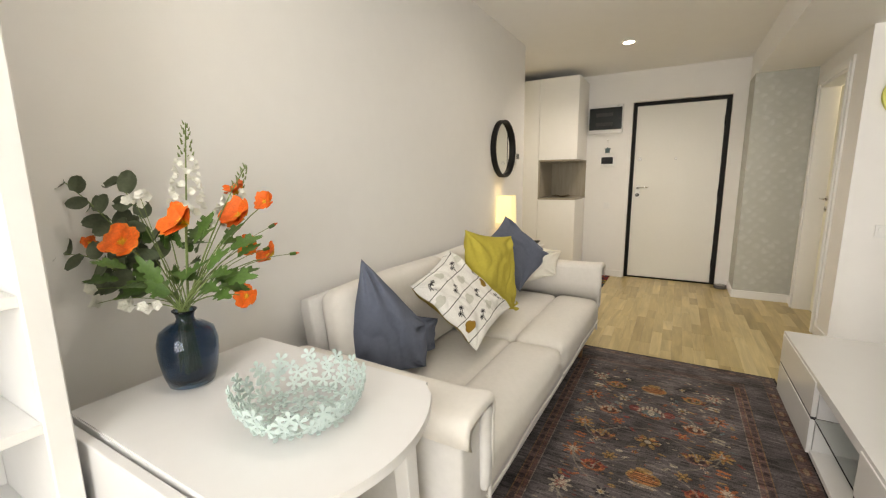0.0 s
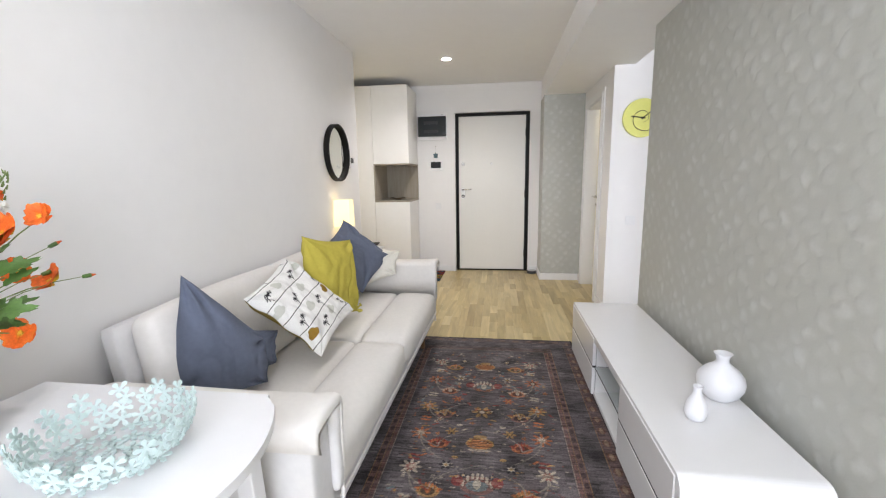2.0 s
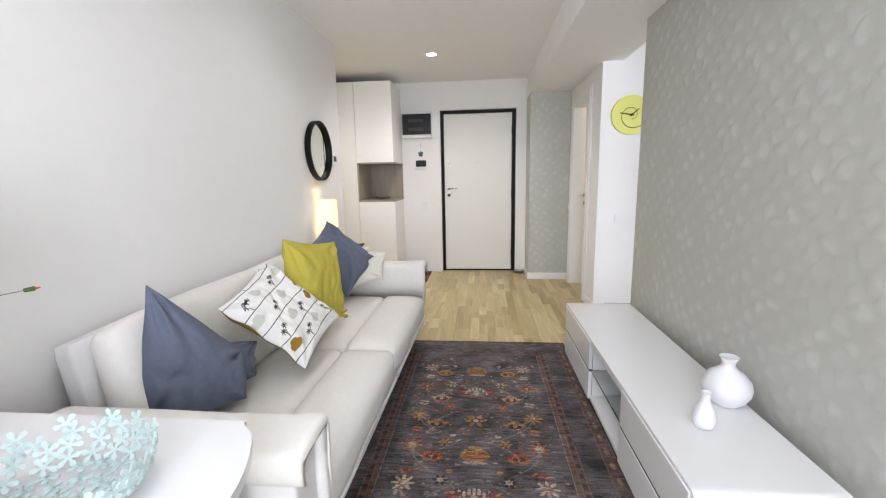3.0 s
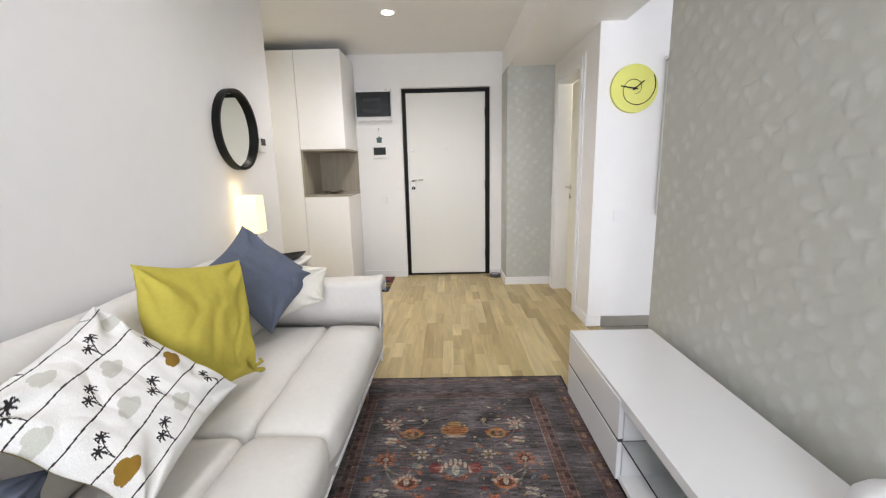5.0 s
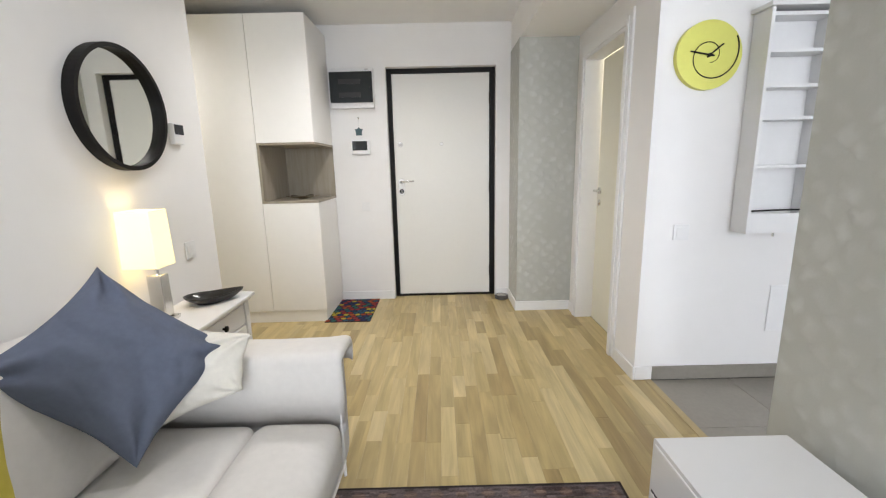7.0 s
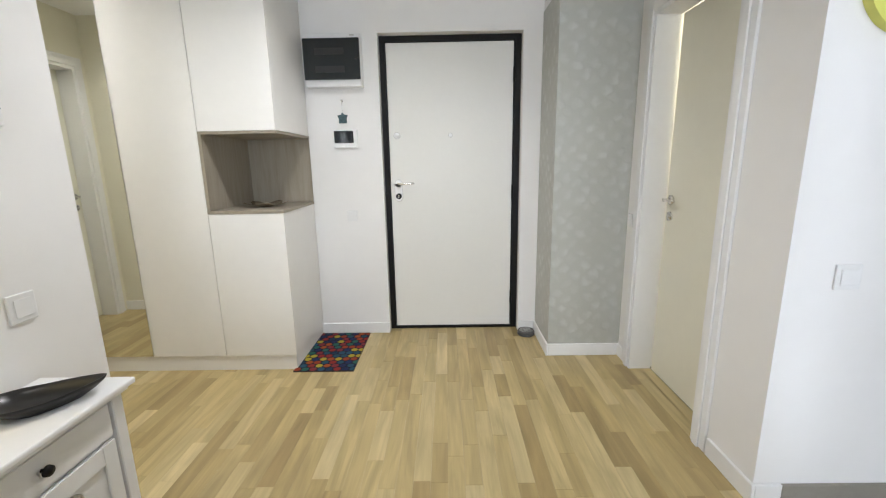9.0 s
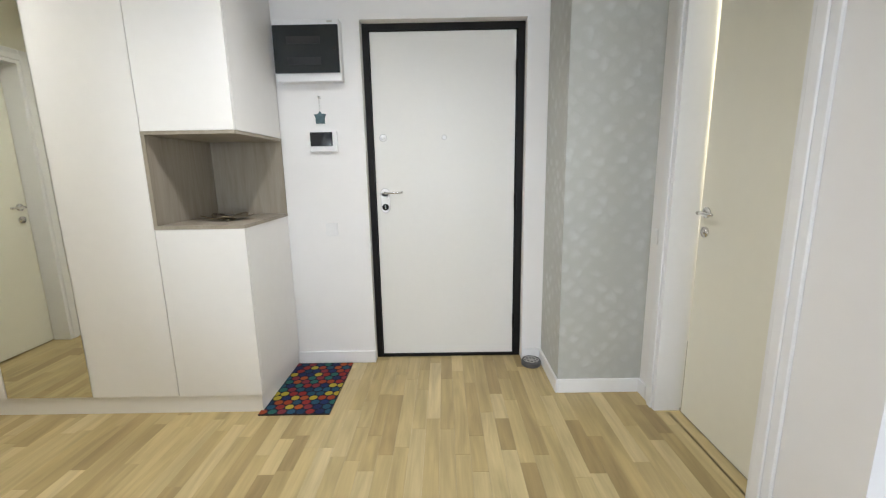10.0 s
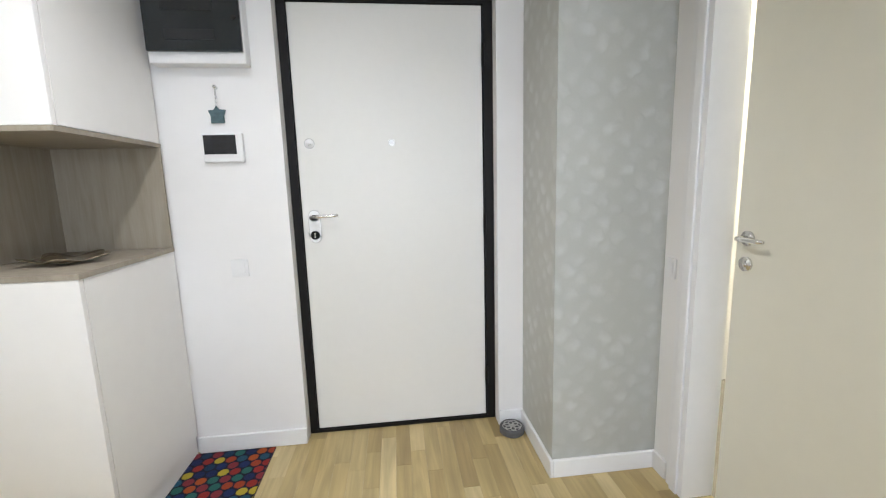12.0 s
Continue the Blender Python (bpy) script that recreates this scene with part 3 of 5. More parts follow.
window("window_2", 1.35, 2.75, 0.75, 2.25)


# ---------------------------------------------------------------- doors
def lever(bm, x, y, z, dx, n=(0, -1, 0)):
    """A round lever handle that stands off along n and points along x or y."""
    n = Vector(n)
    p = Vector((x, y, z))
    rod(bm, p, p + 0.045 * n, 0.009)
    tube(bm, [p + 0.045 * n, p + 0.047 * n + 0.3 * Vector(dx), p + 0.047 * n + 0.8 * Vector(dx), p + 0.042 * n + Vector(dx)], 0.009, 0.007, 8)


door = thing("door_1", (-0.085, 6.04, 0), "white steel entrance door in a black frame, closed", "door", kind="structure")
part("door_frame", strip_ring(bmesh.new(), (-0.566, 0.407, 2.113), (-0.528, 0.362, 2.074), 6.022, 6.12), BLACK, door, "black metal door frame")
part("threshold", box(-0.528, 0.362, 6.022, 6.12, -0.004, 0.014), BLACK, door, "black threshold strip")
leaf = part("door_leaf", box(-0.524, 0.357, 6.034, 6.10, 0.018, 2.071, 0.003), DOORW, door)
bm = bmesh.new()
for z in (1.145 - 0.026, 0.992 + 0.026):
    disc_y(bm, -0.468, z, 6.024, 6.036, 0.026, 24)
bx(bm, -0.494, -0.442, 6.024, 6.036, 1.018, 1.119)
part("lock_plate", bm, ENAMEL, leaf, "white oval lock plate")
# added grey ring in place of the plate's shadow line on the door
bm = bmesh.new()
for z in (1.145 - 0.026, 0.992 + 0.026):
    disc_y(bm, -0.468, z, 6.031, 6.0345, 0.0295, 24)
bx(bm, -0.4975, -0.4385, 6.031, 6.0345, 1.018, 1.119)
part("plate_outline", bm, STEEL, leaf, "thin grey ring added as the shadow outline of the lock plate")
bm = bmesh.new()
disc_y(bm, -0.468, 1.028, 6.018, 6.026, 0.021, 24)
part("lock_cylinder", bm, BLACK, leaf, "black lock cylinder rose")
part("key_slot", box(-0.471, -0.465, 6.014, 6.019, 1.016, 1.04), CHROME, leaf)
bm = bmesh.new()
lever(bm, -0.468, 6.026, 1.118, (0.118, 0, 0.004))
part("lever_handle", bm, CHROME, leaf, "chrome lever handle", True)
bm = bmesh.new()
disc_y(bm, -0.466, 1.457, 6.026, 6.036, 0.02, 24)
disc_y(bm, -0.468, 1.459, 6.016, 6.027, 0.011, 18)
part("bolt_knob", bm, ENAMEL, leaf, "small white bolt knob", True)
bm = bmesh.new()
disc_y(bm, -0.085, 1.455, 6.027, 6.036, 0.013, 18)
part("peephole", bm, PLASTIC, leaf, "white peephole cover")
part("peephole_rim", disc_y(bmesh.new(), -0.085, 1.455, 6.030, 6.0345, 0.0165, 20), STEEL, leaf)
part("bolt_rose", disc_y(bmesh.new(), -0.466, 1.457, 6.030, 6.0345, 0.024, 24), STEEL, leaf)
for z in (0.25, 1.05, 1.85):
    part("hinge", rod(bmesh.new(), (0.36, 6.016, z - 0.05), (0.36, 6.016, z + 0.05), 0.008), BLACK, door)


def inner_door(name, xf, y0, y1, top, out, label, handle_y, ajar=0.0):
    """A flush door in a wall that faces along x; out is the side (+1 or -1) from which it is seen."""
    d = thing(name, (xf, (y0 + y1) / 2, 0), label, "door", kind="structure")
    a, b = sorted((xf, xf + 0.014 * out))
    bm = bmesh.new()
    for c0, c1, e0, e1 in ((y0 - 0.075, y0, 0, top + 0.075), (y1, y1 + 0.075, 0, top + 0.075), (y0, y1, top, top + 0.075)):
        bx(bm, a, b, c0, c1, e0, e1, 0.003, 1)
    a, b = sorted((xf + 0.0142 * out, xf + 0.024 * out))
    for c0, c1, e0, e1 in ((y0 - 0.042, y0 - 0.001, 0, top + 0.042), (y1 + 0.001, y1 + 0.042, 0, top + 0.042), (y0 - 0.001, y1 + 0.001, top + 0.001, top + 0.042)):
        bx(bm, a, b, c0, c1, e0, e1, 0.004, 2)
    part("casing", bm, TRIM, d, "white door casing")
    a, b = sorted((xf + 0.0135 * out, xf - 0.118 * out))
    bm = bmesh.new()
    bx(bm, a, b, y0, y0 + 0.022, 0, top)
    bx(bm, a, b, y1 - 0.022, y1, 0, top)
    bx(bm, a, b, y0 + 0.022, y1 - 0.022, top - 0.022, top)
    part("jamb", bm, TRIM, d, "white door jamb")
    a, b = sorted((xf - 0.115 * out, xf - 0.155 * out))
    lf = part("door_leaf", box(a, b, y0 + 0.025 + (ajar if handle_y < (y0 + y1) / 2 else 0), y1 - 0.025 - (ajar if handle_y > (y0 + y1) / 2 else 0), 0.006, top - 0.026, 0.002, 1), CREAM, d, "cream lacquered flush leaf")
    s = -1 if handle_y > (y0 + y1) / 2 else 1
    face = xf - 0.115 * out
    for z, nm in ((1.042, "handle"), (0.952, "key_rose")):
        bm = bmesh.new()
        rod(bm, (face, handle_y, z), (face + 0.008 * out, handle_y, z), 0.025, n=20)
        if nm == "handle":
            lever(bm, face, handle_y, z, (0, 0.1 * s, 0), (out, 0, 0))
        else:
            rod(bm, (face + 0.008 * out, handle_y, z), (face + 0.013 * out, handle_y, z), 0.011, n=14)
        part(nm, bm, CHROME, lf, "polished chrome " + nm.replace("_", " "), True)
    edge = handle_y - 0.048 * s
    part("latch_plate", box(*sorted((face - 0.004 * out, face - 0.03 * out)), *sorted((edge - 0.003 * s, edge + 0.004 * s)), 0.93, 1.08), STEEL, lf, "steel latch plate")
    return d


inner_door("door_2", 1.0, 4.66, 5.36, 2.02, -1, "cream bathroom door standing slightly ajar", 5.268, ajar=0.018)
inner_door("door_3", -3.05, 4.31, 5.13, 2.05, 1, "cream corridor door, closed, seen in the wardrobe mirror", 4.39)

# ---------------------------------------------------------------- wardrobe
ward = thing("wardrobe", (-1.75, 5.65, 0), "tall white laminate wardrobe with an open grey oak niche", "wardrobe")
CF = 5.372
part("plinth", box(-3.04, -1.078, CF + 0.010, 5.935, 0, 0.098), LAMINATE, ward, "white plinth")
bm = bmesh.new()
bx(bm, -3.04, -1.512, CF + 0.022, 5.935, 0.1, 2.37)
bx(bm, -1.512, -1.07, CF + 0.022, 5.935, 0.1, 0.99)
bx(bm, -1.512, -1.07, CF + 0.022, 5.935, 1.46, 2.37)
part("body", bm, LAMINATE, ward)
for a, b, c, e, nm in ((-3.038, -2.434, 0.1, 2.37, "door"), (-1.967, -1.514, 0.1, 2.37, "door"), (-1.510, -1.07, 0.1, 0.99, "door"), (-1.510, -1.07, 1.458, 2.37, "door")):
    part(nm, box(a, b, CF, CF + 0.019, c, e, 0.0015, 1), LAMINATE, ward)
md = part("mirror_door", box(-2.43, -1.971, CF + 0.004, CF + 0.019, 0.1, 2.37, 0.001, 1), LAMINATE, ward, "wardrobe door faced with mirror")
part("mirror", box(-2.428, -1.973, CF, CF + 0.0035, 0.102, 2.368), MIRROR, md, "full height mirror")
for nm, a in (("niche_floor", (-1.512, -1.066, CF - 0.002, 5.935, 0.991, 1.009)), ("niche_top", (-1.512, -1.066, CF - 0.002, 5.935, 1.441, 1.457)), ("niche_side", (-1.511, -1.493, CF - 0.002, 5.935, 1.0095, 1.4405)), ("niche_back", (-1.4925, -1.068, 5.925, 5.935, 1.0095, 1.4405))):
    part(nm, box(*a), GREYOAK, ward, "grey oak niche board")


def star_dish(cx, cy, z):
    """A shallow leaf-shaped metal dish with a wavy rim."""
    n, rings = 60, []
    bm = bmesh.new()
    for r, h in ((0.0, 0.006), (0.055, 0.006), (0.09, 0.011), (0.125, 0.019), (0.123, 0.022), (0.088, 0.014), (0.055, 0.009), (0.0, 0.009)):
        loop = []
        for i in range(n):
            a = 2 * math.pi * i / n
            w = 1 + 0.16 * (r / 0.1) * math.cos(5 * a)
            loop.append(bm.verts.new((cx + 0.95 * r * w * math.cos(a), cy + 0.8 * r * w * math.sin(a), z + h + 0.0045 * (r / 0.1) ** 3 * math.cos(5 * a))))
        rings.append(loop)
    for a, b in zip(rings, rings[1:]):
        for i in range(n):
            bm.faces.new((a[i], a[(i + 1) % n], b[(i + 1) % n], b[i]))
    bmesh.ops.remove_doubles(bm, verts=bm.verts, dist=1e-5)
    lathe(bm, cx, cy, [(0.035, z), (0.035, z + 0.007)], 24)
    return tagged(part("metal_dish", bm, BRONZE, smooth=True), "wavy tarnished silver dish in the wardrobe niche", "dish")


star_dish(-1.27, 5.62, 1.0093)

# ---------------------------------------------------------------- entrance wall
fb = thing("fuse_box", (-0.872, 5.95, 1.787), "white fuse box with a smoked plastic lid", "fuse box")
part("housing", box(-1.045, -0.667, 5.885, DY, 1.768, 2.100, 0.006), PLASTIC, fb)
lid = part("lid", box(-1.041, -0.673, 5.866, 5.8845, 1.812, 2.066, 0.004), DARKP, fb, "smoked dark lid")
for z in (1.875, 1.985):
    part("breaker_strip", box(-0.965, -0.775, 5.8635, 5.8655, z - 0.02, z + 0.02), DARKER, lid, "dark row of breakers")
part("latch", rod(bmesh.new(), (-0.695, 5.8655, 1.94), (-0.695, 5.86, 1.94), 0.009), BLACK, lid)
part("badge", box(-0.735, -0.705, 5.8835, 5.8845, 2.080, 2.090), STEEL, fb, "small grey badge")

ic = thing("intercom", (-0.812, 5.95, 1.373), "white wall intercom with a dark screen", "intercom")
part("case", box(-0.897, -0.728, 5.926, DY, 1.374, 1.498, 0.006), PLASTIC, ic)
part("screen", box(-0.888, -0.755, 5.9245, 5.9258, 1.408, 1.489), SCREEN, ic, "dark glossy screen")

hang = thing("wall_ornament", (-0.824, 5.945, 1.54), "little glass charm on a cord from a nail", "ornament")
bm = bmesh.new()
rod(bm, (-0.823, DY, 1.688), (-0.823, 5.932, 1.69), 0.007, n=12)
part("nail", bm, CHROME, hang, smooth=True)
part("cord", tube(bmesh.new(), [(-0.823, 5.936, 1.685), (-0.825, 5.94, 1.64), (-0.824, 5.94, 1.605)], 0.0022), STEEL, hang)
bm = bmesh.new()
for i in range(3):
    lathe(bm, -0.824, 5.938, [(0.003, 1.612 + 0.016 * i), (0.006, 1.617 + 0.016 * i), (0.003, 1.622 + 0.016 * i)], 10)
part("bead", bm, PLASTIC, hang)
TEAL = mat("teal_glass", (0.075, 0.125, 0.14), 0.15, vary=0.5, scale=60)
bm = bmesh.new()
pts = [(-0.035, 0.043), (-0.012, 0.045), (0.0, 0.062), (0.012, 0.047), (0.035, 0.045), (0.026, 0.02), (0.027, -0.01), (-0.027, -0.01), (-0.026, 0.02)]
f = [bm.verts.new((-0.824 + x, 5.934, 1.55 + z)) for x, z in pts]
g = [bm.verts.new((-0.824 + x, 5.944, 1.55 + z)) for x, z in pts]
bm.faces.new(f)
bm.faces.new(g[::-1])
for i in range(len(pts)):
    j = (i + 1) % len(pts)
    bm.faces.new((f[i], g[i], g[j], f[j]))
part("charm", bm, TEAL, hang, "teal house-shaped glass charm")


def switch(axis, at, w=0.075, h=0.08, label="white light switch on the wall"):
    """A flat plate with a rocker; axis x+ / x- / y-: the way it looks."""
    x, y, z = at
    s = thing("light_switch", at, label, "switch")
    if axis == "y-":
        part("plate", box(x - w / 2, x + w / 2, y - 0.009, y, z - h / 2, z + h / 2, 0.003), PLASTIC, s)
        part("rocker", box(x - w * 0.32, x + w * 0.32, y - 0.0125, y - 0.0095, z - h * 0.32, z + h * 0.32, 0.001, 1), PLASTIC, s)
    else:
        k = 1 if axis == "x+" else -1
        part("plate", box(*sorted((x, x + 0.009 * k)), y - w / 2, y + w / 2, z - h / 2, z + h / 2, 0.003), PLASTIC, s)
        part("rocker", box(*sorted((x + 0.0095 * k, x + 0.0125 * k)), y - w * 0.32, y + w * 0.32, z - h * 0.32, z + h * 0.32, 0.001, 1), PLASTIC, s)


switch("y-", (-0.80, DY, 0.90))
switch("y-", (1.20, KY, 0.87), 0.085, 0.085)
switch("x+", (LW, 4.115, 0.872), 0.08, 0.085, "white socket plate on the wall by the side table")
switch("x-", (WX, 5.49, 0.90), 0.06, 0.08, "white light switch beside the bathroom door")

th = thing("thermostat", (LW, 4.12, 1.39), "white wall thermostat with a small dark display", "thermostat")
part("case", box(LW, LW + 0.026, 4.085, 4.165, 1.38, 1.475, 0.005), PLASTIC, th)
part("display", box(LW + 0.0265, LW + 0.028, 4.092, 4.158, 1.425, 1.47), SCREEN, th, "dark display")

ds = thing("door_stopper", (0.456, 5.875, 0), "round cast grey door stopper with a pierced flower pattern", "door stopper")
bm = lathe(bmesh.new(), 0.456, 5.875, [(0.056, 0.0), (0.062, 0.006), (0.062, 0.03), (0.057, 0.037), (0.05, 0.037), (0.047, 0.032), (0.001, 0.032)], 36)
part("body", bm, RUBBER, ds, smooth=False)
bm = bmesh.new()
for i in range(6):
    a0 = math.pi * i / 3
    run = [(0.456 + 0.024 * math.cos(a0) + 0.024 * math.cos(a), 5.875 + 0.024 * math.sin(a0) + 0.024 * math.sin(a), 0.034) for a in [2 * math.pi * k / 14 for k in range(15)]]
    tube(bm, run, 0.003, n=5)
part("lattice", bm, STEEL, ds, "paler lattice of petals")

# ---------------------------------------------------------------- doormat
random.seed(5)
MW, ML = 0.375, 0.585
nu, nv = 126, 196
gx, gy = np.meshgrid(np.linspace(0, MW, nu), np.linspace(0, ML, nv))
cols = np.zeros((nv, nu, 3)) + (0.008, 0.009, 0.022)
DOTS = [(0.30, 0.03, 0.025), (0.40, 0.085, 0.02), (0.50, 0.40, 0.04), (0.02, 0.08, 0.13), (0.025, 0.13, 0.11), (0.24, 0.035, 0.045), (0.015, 0.03, 0.11), (0.015, 0.025, 0.09), (0.012, 0.04, 0.09), (0.34, 0.055, 0.02), (0.02, 0.09, 0.16)]
for r in range(13):
    for c in range(8):
        cx, cy = 0.015 + c * 0.0505 + (0.02525 if r % 2 else 0), 0.022 + r * 0.0450
        cols[np.hypot(gx - cx, gy - cy) < 0.0222] = 0.8 * np.array(random.choice(DOTS))
me = grid_mesh("doormat", np.stack([gx - 1.09, gy + 5.342, np.full_like(gx, 0.0075)], -1), nu, nv, cols)
dm = thing("doormat", (-0.9, 5.63, 0), "dark blue doormat printed with multicoloured dots", "doormat")
link_mesh("woven_top", me, MATM, dm)
part("backing", box(-1.091, -0.714, 5.341, 5.928, 0.0, 0.007), RUGEDGE, dm)

# ---------------------------------------------------------------- kitchen end wall
ck = thing("wall_clock", (1.246, 4.29, 1.60), "round lime green wall clock with a spiral line", "clock")
bm = disc_y(bmesh.new(), 1.246, 1.764, 4.285, KY, 0.163, 56)
bmesh.ops.bevel(bm, geom=[e for e in bm.edges if abs(e.verts[0].co.y - 4.285) < 1e-4 and abs(e.verts[1].co.y - 4.285) < 1e-4], offset=0.004, segments=2, affect="EDGES")
part("dial", bm, LIME, ck)
run = []
for i in range(70):
    a = 0.6 - 8.3 * i / 69
    r = 0.06 + 0.096 * (max(0, (45 - i)) / 45) ** 1.4 - 0.025 * max(0, i - 45) / 24
    run.append((1.246 + r * math.cos(a), 4.2838, 1.764 + r * math.sin(a)))
part("spiral", tube(bmesh.new(), run, 0.0035, 0.0012, 6), BLACK, ck, "dark spiral line")
for nm, dx, dz in (("minute_hand", -0.098, 0.018), ("hour_hand", 0.062, 0.05)):
    bm = tube(bmesh.new(), [(1.246 - 0.2 * dx, 4.279, 1.764 - 0.2 * dz), (1.246, 4.279, 1.764), (1.246 + dx, 4.279, 1.764 + dz)], 0.005, 0.0035, 6)
    part(nm, bm, BLACK, ck)
part("hub", disc_y(bmesh.new(), 1.246, 1.764, 4.274, 4.286, 0.009, 16), BLACK, ck)

sh = thing("spice_shelf", (1.64, 4.25, 0.872), "narrow white wooden wall shelf with six boards", "shelf")
for a, b in ((1.468, 1.486), (1.777, 1.795)):
    part("side", box(a, b, 4.195, KY, 0.872, 1.95, 0.002, 1), TRIM, sh)
part("back", box(1.486, 1.777, 4.303, KY, 0.872, 1.95), TRIM, sh)
part("cornice", box(1.452, 1.81, 4.178, KY, 1.9505, 1.972, 0.004), TRIM, sh)
for z in (0.873, 1.205, 1.44, 1.592, 1.752, 1.915):
    part("board", box(1.486, 1.777, 4.205, 4.303, z, z + 0.016), TRIM, sh)
part("rail", tube(bmesh.new(), [(1.486, 4.20, 0.99), (1.62, 4.20, 0.993), (1.777, 4.20, 0.993)], 0.0045), BLACK, sh, "thin black rail")
part("lower_front", box(1.486, 1.777, 4.198, 4.208, 0.889, 0.975), TRIM, sh)
part("hook", rod(bmesh.new(), (1.64, 4.23, 0.85), (1.64, 4.23, 0.872), 0.006), CHROME, sh)
part("panel", box(1.735, 1.98, 4.308, KY, 0.285, 0.555, 0.002, 1), TRIM, thing("wall_hatch", (1.86, 4.31, 0.285), "flat white hatch in the kitchen wall", "hatch"))

# ---------------------------------------------------------------- downlights: the hall one, and three added ones
for sx_, sy_, watts in SPOTS:
    dl = thing("downlight", (sx_, sy_, CH), "small round recessed ceiling downlight, lit; all but the hall one are added fill", "ceiling light", "ceiling downlights")
    bm = bmesh.new()
    lathe(bm, sx_, sy_, [(0.044, CH - 0.004), (0.05, CH - 0.008), (0.06, CH - 0.005), (0.062, CH)], 32, False)
    part("rim", bm, TRIM, dl)
    part("lens", lathe(bmesh.new(), sx_, sy_, [(0.043, CH - 0.0075), (0.043, CH - 0.001)], 32), LEDS, dl, "glowing lens")

# ---------------------------------------------------------------- media unit
tv = thing("media_unit", (0.74, 2.37, 0), "long low white gloss media unit with drawers and an open bay", "media unit")
X0, X1, Y0, Y1, ZT, ZB, ZS = 0.532, 0.945, 1.50, 3.23, 0.414, 0.07, 0.237
prof = [(Y0, ZB)] + [(Y0 + 0.045 * (1 - math.cos(a)), ZT - 0.045 + 0.045 * math.sin(a)) for a in [math.pi / 2 * k / 8 for k in range(9)]]
prof += [(Y1 - 0.045 * (1 - math.cos(a)), ZT - 0.045 + 0.045 * math.sin(a)) for a in [math.pi / 2 - math.pi / 2 * k / 8 for k in range(9)]][:1]
prof += [(Y1 - 0.006, ZT), (Y1, ZT - 0.006), (Y1, ZB)]
inn = [(Y1 - 0.03, ZB), (Y1 - 0.03, ZT - 0.035), (Y0 + 0.05, ZT - 0.035), (Y0 + 0.032, ZT - 0.055), (Y0 + 0.032, ZB)]
loop = prof + inn
bm = bmesh.new()
f = [bm.verts.new((X0 + 0.004, y, z)) for y, z in loop]
g = [bm.verts.new((X1, y, z)) for y, z in loop]
n_ = len(loop)
for i in range(n_):
    j = (i + 1) % n_
    bm.faces.new((f[i], f[j], g[j], g[i]))
bm.faces.new(f)
bm.faces.new(g[::-1])
part("body", bm, LACQUER, tv)
# the shade beneath the unit is put into the base's colour
part("base", box(X0 + 0.05, X1 - 0.02, Y0 + 0.04, Y1 - 0.04, 0, ZB), GAPSHADE, tv, "recessed base coloured dark as the shade under the unit")
part("floor_panel", box(X0 + 0.012, X1 - 0.01, Y0 + 0.032, Y1 - 0.03, ZB, ZB + 0.02), LACQUER, tv)
part("back_panel", box(X1 - 0.02, X1 - 0.006, Y0 + 0.032, Y1 - 0.03, ZB + 0.0205, ZT - 0.036), LACQUER, tv)
for y in (2.09, 2.60):
    part("divider", box(X0 + 0.02, X1 - 0.021, y - 0.009, y + 0.009, ZB + 0.0205, ZT - 0.036), LACQUER, tv)
sh_ = part("glass_shelf", box(X0 + 0.012, X1 - 0.025, 2.10, 2.59, ZS - 0.004, ZS + 0.004), CLEAR, tv, "clear glass shelf with a green edge")
for y0, y1 in ((Y0 + 0.036, 2.095), (2.595, Y1 - 0.012)):
    for z0, z1 in ((ZB + 0.004, ZS - 0.006), (ZS + 0.006, ZT - 0.014)):
        part("drawer", box(X0, X0 + 0.018, y0, y1, z0, z1, 0.002, 1), LACQUER, tv)
    # solid strip in the slot, coloured as its shade
    part("gap_shade_strip", box(X0 + 0.0025, X0 + 0.03, y0, y1, ZS - 0.0056, ZS + 0.0056), GAPSHADE, tv, "dark strip standing for the shade between drawers")


def turned(name, cx, cy, rings, material, label, category, group=""):
    return tagged(part(name, lathe(bmesh.new(), cx, cy, rings, 48), material, smooth=True), label, category, group)


turned("vase", 0.872, 1.99, [(0.040, 0.4145), (0.044, 0.417), (0.066, 0.437), (0.080, 0.465), (0.083, 0.485), (0.078, 0.508), (0.060, 0.532), (0.037, 0.549), (0.024, 0.561), (0.021, 0.574), (0.025, 0.588), (0.032, 0.599), (0.030, 0.600), (0.020, 0.587), (0.016, 0.57), (0.02, 0.543), (0.001, 0.525)], CERAMIC, "round white ceramic vase with a flared neck", "vase", "white vases on the media unit")
turned("bottle_vase", 0.716, 1.83, [(0.024, 0.4145), (0.028, 0.417), (0.036, 0.435), (0.037, 0.452), (0.031, 0.477), (0.019, 0.50), (0.013, 0.517), (0.013, 0.530), (0.017, 0.541), (0.015, 0.541), (0.010, 0.528), (0.010, 0.51), (0.001, 0.50)], CERAMIC, "small white ceramic bottle vase", "vase", "white vases on the media unit")

# ---------------------------------------------------------------- sofa
sofa = thing("sofa", (-0.9, 2.405, 0), "off-white upholstered sofa with two seats and padded arms", "sofa")


def rake(bm):
    """The front recedes a little towards the near arm."""
    for v in bm.verts:
        if v.co.x > -0.6:
            v.co.x -= 0.016 * (3.4 - v.co.y)


